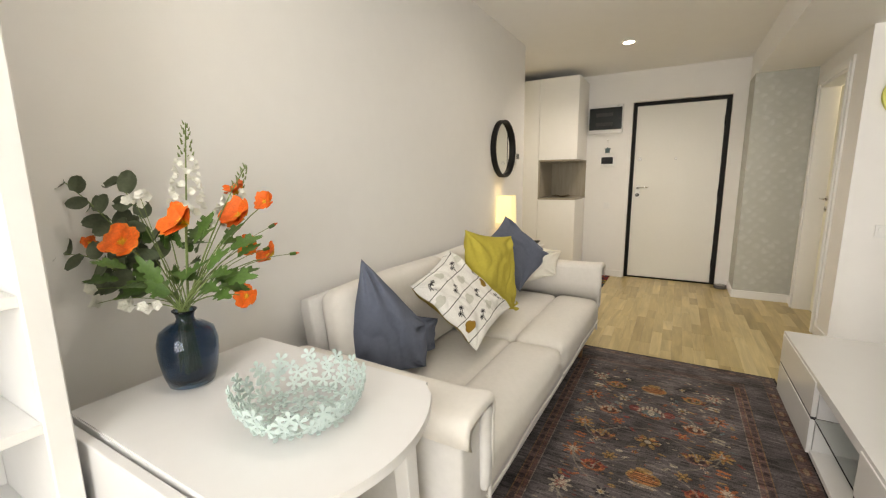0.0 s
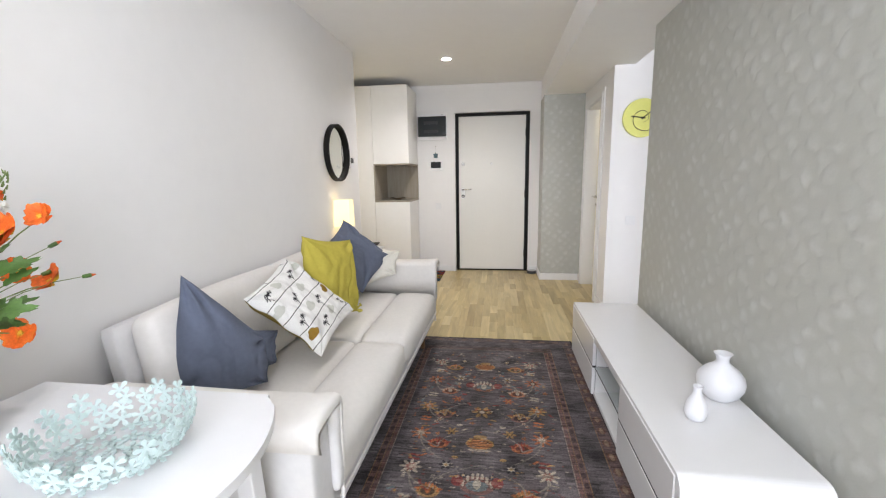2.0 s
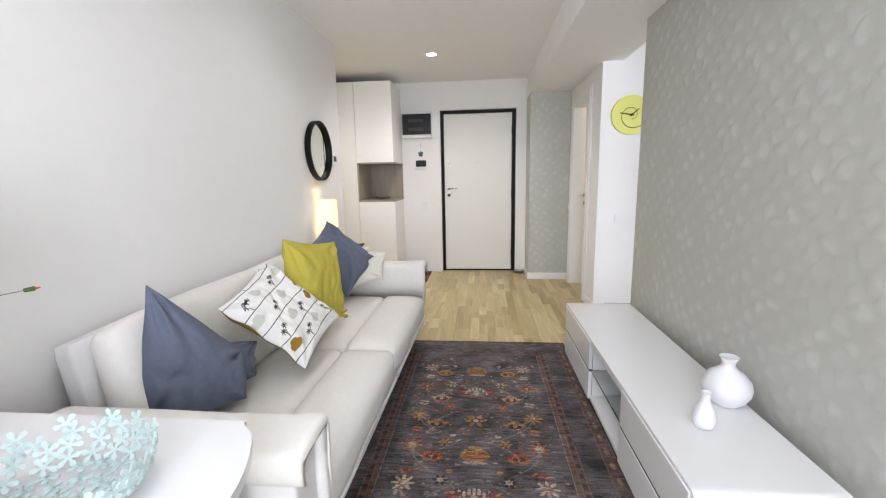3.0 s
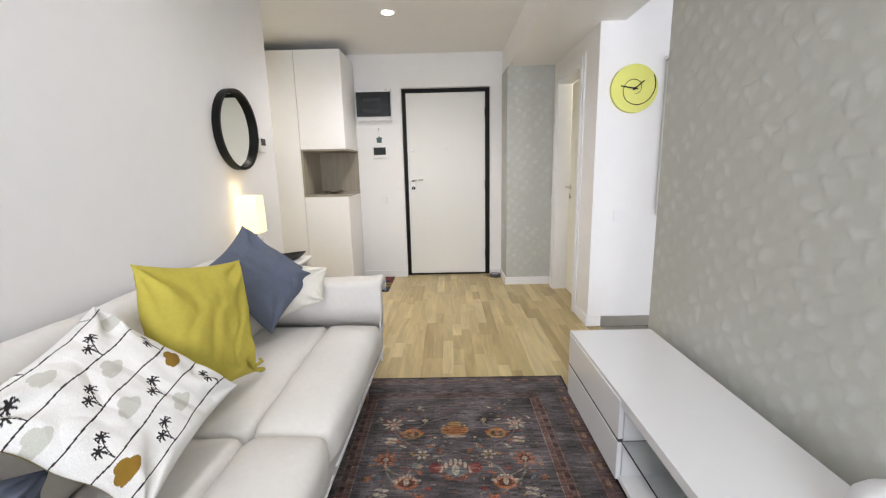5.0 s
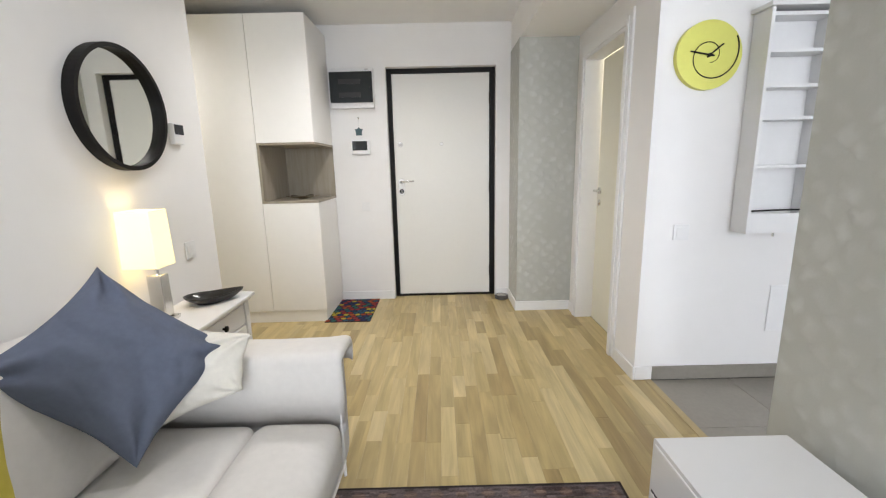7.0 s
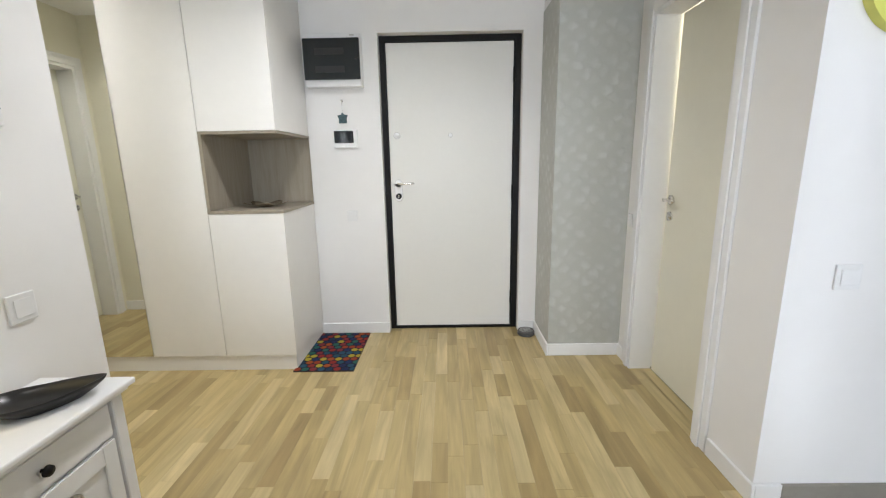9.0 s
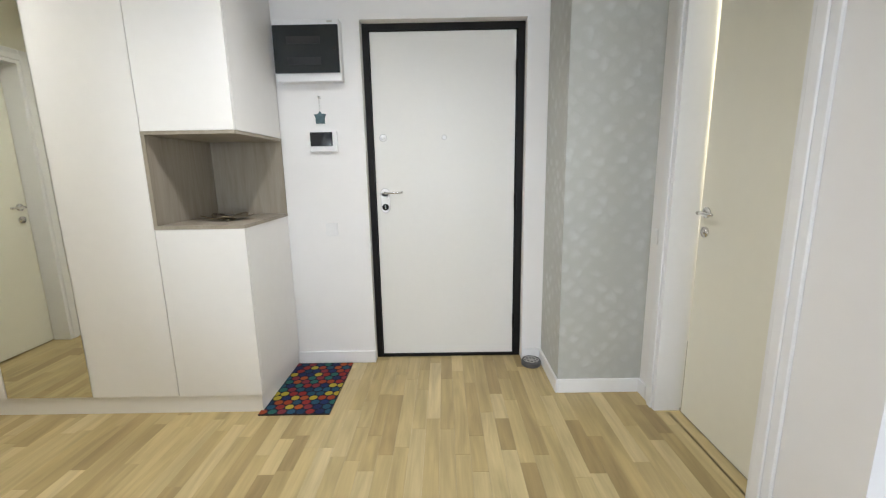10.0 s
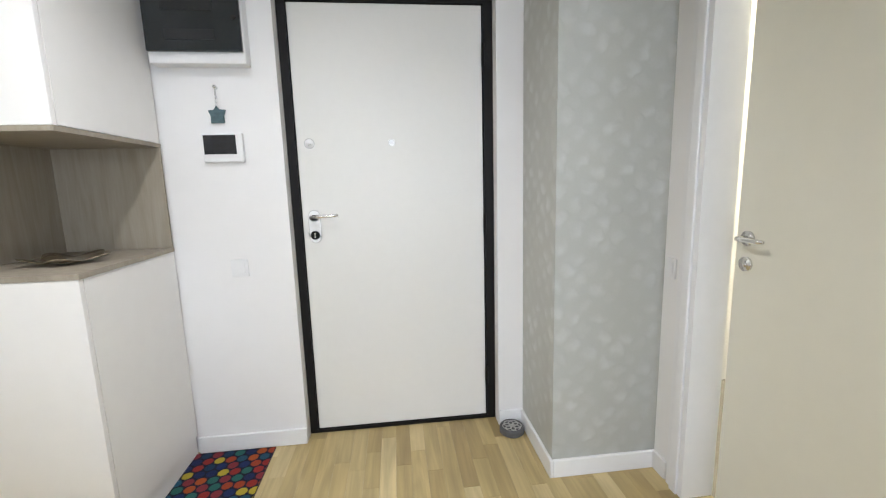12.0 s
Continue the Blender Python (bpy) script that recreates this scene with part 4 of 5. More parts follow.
bm = bmesh.new()
soft_box(bm, -1.30, -0.475, 1.31, 3.50, 0.185, 0.37, 0.02, n=12)
rake(bm)
part("base", bm, FABRICG, sofa, "pale grey upholstered base", True)
for y0, y1 in ((1.465, 2.405), (2.41, 3.352)):
    bm = bmesh.new()
    soft_box(bm, -0.745, -0.450, y0, y1, 0.27, 0.430, 0.05, 0.034, 12, 0.006, 0.004)
    soft_box(bm, -1.10, -0.735, y0 + 0.006, y1 - 0.006, 0.30, 0.430, 0.045, 0.016, 12, 0.0, 0.004)
    rake(bm)
    cu = part("seat_cushion", bm, FABRIC, sofa, smooth=True)
    run = [(-0.452 - 0.016 * (3.4 - y0 - (y1 - y0) * t) + 0.004 * math.sin(9 * t), y0 + 0.02 + (y1 - y0 - 0.04) * t, 0.278) for t in [k / 16 for k in range(17)]]
    part("piping", tube(bmesh.new(), run, 0.004, n=6), PIPING, cu)


def lean(bm, x, z, deg):
    bmesh.ops.rotate(bm, verts=bm.verts, cent=(x, 0, z), matrix=Matrix.Rotation(radians(deg), 3, "Y"))
    return bm


bm = lean(soft_box(bmesh.new(), -1.25, -1.175, 1.52, 3.36, 0.32, 0.80, 0.02, 0.0, 10), -1.25, 0.32, -9)
part("back_frame", bm, FABRICG, sofa, "pale grey back frame", True)
for y0, y1 in ((1.555, 2.405), (2.412, 3.345)):
    bm = lean(soft_box(bmesh.new(), -1.185, -1.045, y0, y1, 0.40, 0.825, 0.055, 0.012, 12, 0.014, 0.005), -1.185, 0.40, -11)
    part("back_cushion", bm, FABRIC, sofa, smooth=True)
def arm_cover(yo, yi, k):
    """A padded cover laid over an arm: a hem outside, a soft top and the whole inner face; k points inwards."""
    outer = [(yo - 0.006 * k, 0.560), (yo - 0.009 * k, 0.592)]
    outer += [(yo + (0.026 - 0.034 * math.cos(a)) * k, 0.604 + 0.030 * math.sin(a)) for a in [0.3 * q for q in range(1, 6)]]
    outer += [((yo + yi) / 2, 0.643)]
    outer += [(yi - (0.030 - 0.036 * math.sin(a)) * k, 0.606 + 0.033 * math.cos(a)) for a in [0.3 * q for q in range(0, 6)]]
    outer += [(yi + 0.004 * k, 0.52), (yi + 0.002 * k, 0.40)]
    mid = Vector(((yo + yi) / 2, 0.50))
    bm = bmesh.new()
    rings = []
    for x, grow, lift in ((-1.225, -0.012, 0.0), (-1.215, -0.003, 0.0), (-1.19, 0.0, 0.002), (-0.95, 0.002, 0.0), (-0.70, 0.001, -0.002), (-0.52, 0.001, 0.003), (-0.466, 0.002, 0.008), (-0.452, -0.003, 0.008), (-0.447, -0.012, 0.006)):
        loop = []
        for th in (0.0, 0.022):
            run = []
            for y, z in outer:
                d = (Vector((y, z)) - mid).normalized()
                p = Vector((y, z)) + d * (grow - th) + Vector((0, lift * max(0, z - 0.5) / 0.14))
                run.append(p)
            loop.append(run)
        pts = loop[0] + loop[1][::-1]
        rings.append([bm.verts.new((x + 0.003 * noise.noise(Vector((x * 6, p.x * 9, p.y * 9))), p.x + 0.003 * noise.noise(Vector((x * 7, p.y * 8, 3))), p.y + 0.014 * min(1.0, max(0.0, (p.y - 0.45) / 0.12)))) for p in pts])
    n = len(rings[0])
    for p, q in zip(rings, rings[1:]):
        for i in range(n):
            bm.faces.new((p[i], p[(i + 1) % n], q[(i + 1) % n], q[i]))
    bm.faces.new(rings[0][::-1])
    bm.faces.new(rings[-1])
    return bm


for y0, y1, s in ((1.285, 1.462, 1), (3.355, 3.53, -1)):
    yo, yi = (y0, y1) if s > 0 else (y1, y0)
    arm = part("armrest", soft_box(bmesh.new(), -1.22, -0.478, y0 + 0.012, y1 - 0.012, 0.185, 0.634, 0.018, 0.0, 10, 0.004), FABRICG, sofa, "pale grey padded armrest", True)
    part("arm_cover", arm_cover(yo, yi, s), FABRIC, arm, "off-white padded arm cover", True)
    part("front_flap", soft_box(bmesh.new(), -0.478, -0.450, *sorted((yi - 0.052 * s, yi - 0.012 * s)), 0.355, 0.630, 0.012, 0.0, 10, 0.003, 0.002), FABRICG, arm, "fabric strap hanging over the arm front", True)
    part("arm_piping", tube(bmesh.new(), [(-0.462, yi - 0.002 * s, z) for z in (0.20, 0.30, 0.40, 0.50, 0.60)], 0.006, n=7), PIPING, arm, "piped inner front edge")
for x in (-1.2, -0.55):
    for y in (1.40, 3.28):
        bm = lathe(bmesh.new(), x, y, [(0.016, 0.0), (0.026, 0.19)], 16)
        part("leg", bm, LEGW, sofa, "short tapered walnut leg", True)


# ---------------------------------------------------------------- cushions
def cushion(name, corners, thick, material, label, n=44, colour=None, seed=0, pin=0.085):
    """A stuffed square with drawn-in sides and creases, between its four corners: top left, top right, bottom right, bottom left."""
    tl, tr, br, bl = [Vector(p) for p in corners]
    w = (tr - bl).cross(tl - br).normalized()
    rows = {}
    for side in (1, -1):
        pts = np.zeros((n, n, 3))
        for j in range(n):
            for i in range(n):
                a, b = 2 * i / (n - 1) - 1, 2 * j / (n - 1) - 1
                pa, pb = a * (1 - pin * (1 - b * b) * a * a), b * (1 - pin * (1 - a * a) * b * b)
                t = ((1 - abs(a) ** 3) * (1 - abs(b) ** 3)) ** 0.60
                ca, cb = 1 - abs(a), 1 - abs(b)
                near = math.exp(-(ca * ca + cb * cb) / 0.30)
                which = (1 if a > 0 else 0) + (2 if b > 0 else 0)
                fold = 0.040 * near * math.sin((7 + which) * math.atan2(cb, ca + 1e-6) + seed + which) * min(1.0, 3 * min(ca, cb) + 0.2)
                crease = 0.014 * noise.noise(Vector((a * 1.5 + seed, b * 1.5, seed * 0.7))) - 0.024 * max(0.0, 0.25 - abs(noise.noise(Vector((a * 1.9 + seed, b * 1.3, seed * 1.3))))) + 0.004 * noise.noise(Vector((a * 6 + seed, b * 5, seed)))
                hem = 0.007 * math.sin(9 * a + seed) * math.sin(8 * b + 2 * seed) * max(abs(a), abs(b)) ** 8
                s_, r_ = (pa + 1) / 2, (pb + 1) / 2
                p = (bl * (1 - s_) + br * s_) * (1 - r_) + (tl * (1 - s_) + tr * s_) * r_
                pts[j, i] = p + side * w * (thick * t + (crease + fold) * t ** 0.5) + w * hem
        rows[side] = pts
    allv = np.concatenate([rows[1].reshape(-1, 3), rows[-1].reshape(-1, 3)])
    idx = np.arange(n * n).reshape(n, n)
    q1 = np.stack([idx[:-1, :-1], idx[:-1, 1:], idx[1:, 1:], idx[1:, :-1]], -1).reshape(-1, 4)
    q2 = q1[:, ::-1] + n * n
    me = bpy.data.meshes.new(name)
    me.from_pydata(allv.tolist(), [], np.concatenate([q1, q2]).tolist())
    if colour is not None:
        a, b = np.meshgrid(np.linspace(-1, 1, n), np.linspace(-1, 1, n))
        lay = me.attributes.new("print", "FLOAT_COLOR", "POINT")
        rgba = np.ones((2 * n * n, 4), np.float32)
        rgba[: n * n, :3] = colour(a, b).reshape(-1, 3)
        under = np.zeros((n, n, 3)) + (0.23, 0.16, 0.03)
        rim = np.ones((n, n), bool)
        rim[1:-1, 1:-1] = False
        under[rim] = rgba[: n * n, :3].reshape(n, n, 3)[rim]
        rgba[n * n:, :3] = under.reshape(-1, 3)
        lay.data.foreach_set("color", rgba.ravel())
    b2 = bmesh.new()
    b2.from_mesh(me)
    bmesh.ops.remove_doubles(b2, verts=b2.verts, dist=1e-4)
    b2.to_mesh(me)
    b2.free()
    return tagged(link_mesh(name, me, material, smooth=True), label, "cushion", "cushions on the sofa")


def printed(a, b):
    """Wavering thin lines with palms and plain mounds between them."""
    col = np.zeros((*a.shape, 3)) + (0.78, 0.77, 0.74)
    rs = np.random.RandomState(3)
    ink, ochre, pale = np.array((0.02, 0.018, 0.02)), np.array((0.26, 0.15, 0.02)), np.array((0.56, 0.56, 0.50))

    def blob(cx, cy, rx, ry, c):
        col[((a - cx) / rx) ** 2 + ((b - cy) / ry) ** 2 < 1] = c

    def stroke(x0, y0, x1, y1, wd, c):
        for t in np.linspace(0, 1, 40):
            col[(a - x0 - t * (x1 - x0)) ** 2 + (b - y0 - t * (y1 - y0)) ** 2 < wd * wd] = c

    for k, x in enumerate((-0.78, -0.36, 0.06, 0.48, 0.9)):
        for m in range(4):
            y = -0.8 + 0.5 * m + rs.uniform(-0.1, 0.1)
            c = ochre if (k * 5 + m * 3) % 7 == 0 else pale
            cx = x + 0.23
            if (k + m) % 2 == 0:
                blob(cx, y, 0.075, 0.145, c)
                blob(cx + 0.075, y + 0.01, 0.055, 0.075, c)
                blob(cx - 0.055, y - 0.02, 0.035, 0.115, c)
            else:
                for lean_, top_ in ((0.10, 0.24), (-0.03, 0.16)):
                    prev = np.array((x, y - 0.02))
                    for t in np.linspace(0.15, 1, 7):
                        nxt = np.array((x + top_ * t, y - 0.02 + lean_ * t * t))
                        stroke(prev[0], prev[1], nxt[0], nxt[1], 0.006, ink * 2)
                        prev = nxt
                    for ang in np.linspace(0, 2 * math.pi, 8)[:-1]:
                        ex, ey = prev[0] + 0.052 * math.cos(ang), prev[1] + 0.056 * math.sin(ang)
                        stroke(prev[0], prev[1], ex, ey, 0.010, ink)
                        stroke(ex, ey, ex - 0.022, ey + 0.008 * math.sin(ang), 0.007, ink)
        line = x + 0.016 * np.sin(4 * b + k) + 0.006 * np.sin(13 * b + 2 * k)
        col[np.abs(a - line) < 0.0085] = ink
    return col


cushion("patterned_cushion", ((-1.025, 1.880, 0.798), (-1.078, 2.318, 0.886), (-0.752, 2.41, 0.590), (-0.75, 1.986, 0.514)), 0.062, PRINT, "white cushion printed with palms and thin lines, ochre behind", 270, lambda a, b: printed(b, a), 1)
mc = cushion("mustard_cushion", ((-1.0, 2.376, 0.992), (-0.885, 2.765, 0.916), (-0.845, 2.715, 0.478), (-0.955, 2.31, 0.50)), 0.075, YELLOW, "mustard yellow cotton cushion leaning on the sofa back", 60, None, 4)
run = [(-0.842 + 0.016 * math.sin(1.3 * k), 2.722 + 0.018 * math.cos(0.9 * k), 0.470 + 0.007 * k) for k in range(8)]
part("corner_knot", tube(bmesh.new(), run, 0.010, 0.006, 8), YELLOW, mc, "knotted mustard corner", True)
cushion("blue_cushion", ((-1.195, 2.925, 0.808), (-1.12, 3.281, 0.985), (-0.780, 3.37, 0.680), (-0.925, 3.055, 0.490)), 0.095, BLUE, "slate blue cushion standing on one corner by the far arm", 90, None, 7, 0.13)
cushion("blue_cushion", ((-1.053, 1.605, 0.965), (-0.940, 1.865, 0.640), (-0.900, 1.80, 0.487), (-1.135, 1.59, 0.487)), 0.088, BLUE, "slate blue cushion slumped against the near arm", 90, None, 11, -0.02)
cushion("blue_cushion", ((-1.12, 1.80, 0.71), (-0.957, 2.005, 0.622), (-0.945, 1.95, 0.495), (-1.02, 1.74, 0.479)), 0.05, BLUE, "slate blue cushion half hidden behind the printed one", 44, None, 15)
cushion("cream_cushion", ((-1.08, 3.335, 0.80), (-0.715, 3.33, 0.745), (-0.735, 3.27, 0.585), (-1.0, 3.22, 0.478)), 0.055, CREAMC, "plain cream cushion against the far arm", 44, None, 19)

# ---------------------------------------------------------------- side table, lamp, dish
TX, TY, TZ = -1.055, 4.108, 0.655      # front edge, far end and top of the side table
ns = thing("side_table", (-1.2, 3.83, 0), "white painted side table with a drawer and panelled door", "side table")
part("tabletop", box(-1.342, TX, 3.545, TY, TZ - 0.018, TZ, 0.005), TRIM, ns)
part("top_moulding", box(-1.338, TX - 0.014, 3.560, TY - 0.015, TZ - 0.032, TZ - 0.0185, 0.004), TRIM, ns)
part("body", box(-1.336, TX - 0.042, 3.60, TY - 0.052, 0.06, TZ - 0.0325), TRIM, ns)
for y in (3.575, TY - 0.066):
    for x in (-1.336, TX - 0.064):
        part("leg", box(x, x + 0.038, y, y + 0.038, 0, TZ - 0.0325, 0.003, 1), TRIM, ns)
dr = part("drawer", box(TX - 0.0415, TX - 0.030, 3.622, TY - 0.075, TZ - 0.140, TZ - 0.044, 0.002, 1), TRIM, ns)
KNY = (3.622 + TY - 0.075) / 2
bm = lathe(bmesh.new(), 0, 0, [(0.005, 0), (0.006, 0.008), (0.014, 0.014), (0.013, 0.022), (0.001, 0.025)], 20)
bmesh.ops.rotate(bm, verts=bm.verts, cent=(0, 0, 0), matrix=Matrix.Rotation(radians(90), 3, "Y"))
bmesh.ops.translate(bm, verts=bm.verts, vec=(TX - 0.031, KNY, TZ - 0.090))
part("knob", bm, BLACK, dr, "dark round knob", True)
dp = part("door", box(TX - 0.0415, TX - 0.036, 3.622, TY - 0.075, 0.10, TZ - 0.152), TRIM, ns)
for ya, yb, za, zb in ((3.622, 3.667, 0.10, TZ - 0.152), (TY - 0.120, TY - 0.075, 0.10, TZ - 0.152), (3.667, TY - 0.120, 0.10, 0.155), (3.667, TY - 0.120, TZ - 0.207, TZ - 0.152), (3.667, TY - 0.120, 0.285, 0.315)):
    part("frame_rail", box(TX - 0.0355, TX - 0.028, ya, yb, za, zb, 0.002, 1), TRIM, dp)
bm = bmesh.new()
for k in (1, -1):
    tube(bm, [(TX - 0.022, KNY + 0.012 * k + 0.03 * k * (1 - math.cos(a)), TZ - 0.235 + 0.028 * math.sin(a) * k) for a in [0.35 * q for q in range(12)]], 0.005, 0.003, 6)
part("scroll_pull", bm, STEEL, dp, "small metal scroll pull")

lamp = thing("table_lamp", (-1.245, 3.715, TZ), "table lamp with a square pale shade, lit warm", "lamp")
bm = bmesh.new()
ox = [(-1.352, -1.214, 3.662, 3.775, 0.884), (-1.348, -1.218, 3.667, 3.770, 1.108)]
ring_o = [[bm.verts.new(p) for p in ((a, c, z), (b, c, z), (b, d, z), (a, d, z))] for a, b, c, d, z in ox]
ring_i = [[bm.verts.new(p) for p in ((a + 0.003, c + 0.003, z), (b - 0.003, c + 0.003, z), (b - 0.003, d - 0.003, z), (a + 0.003, d - 0.003, z))] for a, b, c, d, z in ox]
for i in range(4):
    j = (i + 1) % 4
    bm.faces.new((ring_o[0][i], ring_o[0][j], ring_o[1][j], ring_o[1][i]))
    bm.faces.new((ring_i[0][j], ring_i[0][i], ring_i[1][i], ring_i[1][j]))
    for k in (0, 1):
        bm.faces.new((ring_o[k][i], ring_i[k][i], ring_i[k][j], ring_o[k][j]))
shd = part("shade", bm, SHADE, lamp, "pale linen shade glowing warm")
shd.visible_shadow = True
part("foot", box(-1.300, -1.212, 3.677, 3.757, TZ, TZ + 0.016, 0.003), CHROME, lamp, "polished chrome foot")
part("stem", box(-1.285, -1.227, 3.69, 3.742, TZ + 0.0165, 0.85, 0.004), CHROME, lamp, "square mirror-polished stem")
part("neck", rod(bmesh.new(), (-1.256, 3.716, 0.85), (-1.256, 3.716, 0.93), 0.008), CHROME, lamp)
part("bulb", lathe(bmesh.new(), -1.256, 3.716, [(0.008, 0.93), (0.024, 0.955), (0.026, 0.97), (0.016, 0.99), (0.001, 0.995)], 20), SHADE, lamp, "lit bulb", True).visible_shadow = False


def boat_dish(cx, cy, z, turn):
    """A shallow dish, rounded at one end and drawn to a point at the other."""
    n, rings = 48, []
    bm = bmesh.new()
    for k, h in ((0.02, 0.0), (0.55, 0.0), (0.78, 0.014), (0.95, 0.027), (1.0, 0.036), (0.97, 0.037), (0.9, 0.028), (0.7, 0.016), (0.5, 0.008), (0.02, 0.007)):
        loop = []
        for i in range(n):
            a = 2 * math.pi * i / n
            x, y = 0.128 * math.cos(a), 0.066 * math.sin(a) * (1 - 0.45 * math.cos(a))
            loop.append(bm.verts.new((k * x, k * y, z + h + 0.008 * k ** 4 * abs(math.cos(a)))))
        rings.append(loop)
    for a, b in zip(rings, rings[1:]):
        for i in range(n):
            bm.faces.new((a[i], a[(i + 1) % n], b[(i + 1) % n], b[i]))
    bm.faces.new(rings[0][::-1])
    bm.faces.new(rings[-1])
    bmesh.ops.rotate(bm, verts=bm.verts, cent=(0, 0, 0), matrix=Matrix.Rotation(radians(turn), 3, "Z"))
    bmesh.ops.translate(bm, verts=bm.verts, vec=(cx, cy, 0))
    return tagged(part("dish", bm, BOWLB, smooth=True), "black boat-shaped dish on the side table", "dish")


boat_dish(-1.172, 3.955, TZ + 0.0005, 42)

# ---------------------------------------------------------------- round mirror
mr = thing("round_mirror", (LW, 3.79, 1.25), "round wall mirror in a deep black metal rim", "mirror")
bm = bmesh.new()
disc_y(bm, 0, 0, 0, 0.043, 0.235, 72, 0.219)
bmesh.ops.rotate(bm, verts=bm.verts, cent=(0, 0, 0), matrix=Matrix.Rotation(radians(90), 3, "Z"))
bmesh.ops.translate(bm, verts=bm.verts, vec=(LW + 0.044, 3.787, 1.497))
part("rim", bm, BLACK, mr, "deep black metal rim")
bm = disc_y(bmesh.new(), 0, 0, 0, 0.006, 0.218, 72)
bmesh.ops.rotate(bm, verts=bm.verts, cent=(0, 0, 0), matrix=Matrix.Rotation(radians(90), 3, "Z"))
bmesh.ops.translate(bm, verts=bm.verts, vec=(LW + 0.016, 3.787, 1.497))
part("mirror_glass", bm, MIRROR, mr, "silvered glass")

# ---------------------------------------------------------------- drop-leaf table
dt = thing("dining_table", (-0.83, 1.0, 0), "white lacquered drop-leaf table with a bowed end, one leaf down", "table")
out = [(-1.205, 0.752), (-0.60, 0.752)]
for k in range(15):
    a = -0.5 + k / 14
    out.append((-0.452 - 0.35 * a * a - (0.02 if k == 14 else 0), 1.005 + 0.50 * a))
out += [(-0.555, 1.263), (-1.205, 1.263)]
bm = bmesh.new()
lo, hi = [bm.verts.new((x, y, 0.728)) for x, y in out], [bm.verts.new((x, y, 0.75)) for x, y in out]
bm.faces.new(lo[::-1])
top_face = bm.faces.new(hi)
for i in range(len(out)):
    j = (i + 1) % len(out)
    bm.faces.new((lo[i], lo[j], hi[j], hi[i]))
bmesh.ops.bevel(bm, geom=list(top_face.edges), offset=0.003, segments=2, affect="EDGES")
part("tabletop", bm, TABLEW, dt)
part("drop_leaf", box(-1.20, -0.62, 0.724, 0.745, 0.22, 0.742, 0.003), TABLEW, dt, "hinged leaf hanging down")
part("apron", box(-1.17, -0.64, 0.80, 1.22, 0.62, 0.7275), TABLEW, dt)
for x, y, dx, dy in ((-0.60, 1.20, 0.04, 0.015), (-1.14, 1.20, -0.03, 0.015), (-0.60, 0.80, 0.04, -0.015), (-1.14, 0.80, -0.03, -0.015)):
    bm = bx(bmesh.new(), -0.024, 0.024, -0.024, 0.024, 0, 0.728, 0.004)
    for v_ in bm.verts:
        k = 1 - v_.co.z / 0.728
        v_.co.x, v_.co.y = v_.co.x * (1 - 0.25 * k) + x + dx * k, v_.co.y * (1 - 0.25 * k) + y + dy * k
    part("leg", bm, TABLEW, dt, "splayed white leg")

# ---------------------------------------------------------------- lattice bowl
random.seed(12)
bowl = thing("lattice_bowl", (-0.735, 0.995, 0.75), "mint openwork bowl made of small flower shapes", "bowl")
bm = bmesh.new()
nb = 0
for ringz, rr, count in ((0.7540, 0.028, 5), (0.7540, 0.065, 11), (0.762, 0.095, 15), (0.776, 0.113, 18), (0.793, 0.126, 20), (0.810, 0.135, 21), (0.826, 0.141, 14)):
    for k in range(count):
        a = 2 * math.pi * (k + 0.5 * (nb % 2)) / count + random.uniform(-0.06, 0.06)
        c = Vector((-0.722 + rr * math.cos(a), 1.003 + rr * math.sin(a), ringz + random.uniform(-0.004, 0.004)))
        tilt = 0 if rr < 0.1 else min(1.0, (ringz - 0.75) / 0.05)
        nrm = Vector((-math.cos(a) * tilt, -math.sin(a) * tilt, 1.15 - tilt)).normalized()
        u = nrm.cross(Vector((0, 0, 1)) if tilt > 0.3 else Vector((1, 0, 0))).normalized()
        w = nrm.cross(u)
        spin = random.uniform(0, 1.2)
        for p in range(5):
            b = spin + 2 * math.pi * p / 5
            d = math.cos(b) * u + math.sin(b) * w
            s = d.cross(nrm)
            ln = random.uniform(0.017, 0.021)
            vs = []
            for off in (0.0016, -0.0016):
                vs.append([bm.verts.new(c + d * l + s * ww + nrm * off) for l, ww in ((0.0, 0.0022), (0.4 * ln, 0.0026), (0.72 * ln, 0.0052), (ln, 0.003), (ln, -0.003), (0.72 * ln, -0.0052), (0.4 * ln, -0.0026), (0.0, -0.0022))])
            bm.faces.new(vs[0])
            bm.faces.new(vs[1][::-1])
            for i in range(8):
                j = (i + 1) % 8
                bm.faces.new((vs[0][i], vs[1][i], vs[1][j], vs[0][j]))
    nb += 1
part("flower_lattice", bm, MINT, bowl)

# ---------------------------------------------------------------- flowers in a vase
random.seed(21)
VC = Vector((-1.092, 0.972, 0.75))
vase = tagged(part("flower_vase", lathe(bmesh.new(), VC.x, VC.y, [(0.0418, 0.7505), (0.0521, 0.755), (0.0614, 0.785), (0.0679, 0.83), (0.0688, 0.865), (0.0614, 0.893), (0.0418, 0.908), (0.0242, 0.914), (0.0195, 0.925), (0.0223, 0.938), (0.0288, 0.946), (0.027, 0.947), (0.0195, 0.937), (0.0167, 0.925), (0.0214, 0.911), (0.04, 0.904), (0.0577, 0.89), (0.0651, 0.864), (0.0642, 0.83), (0.0577, 0.788), (0.0484, 0.765), (0.0009, 0.762)], 56), BLUEGLASS, smooth=True), "dark blue glass bottle vase on the table", "vase")
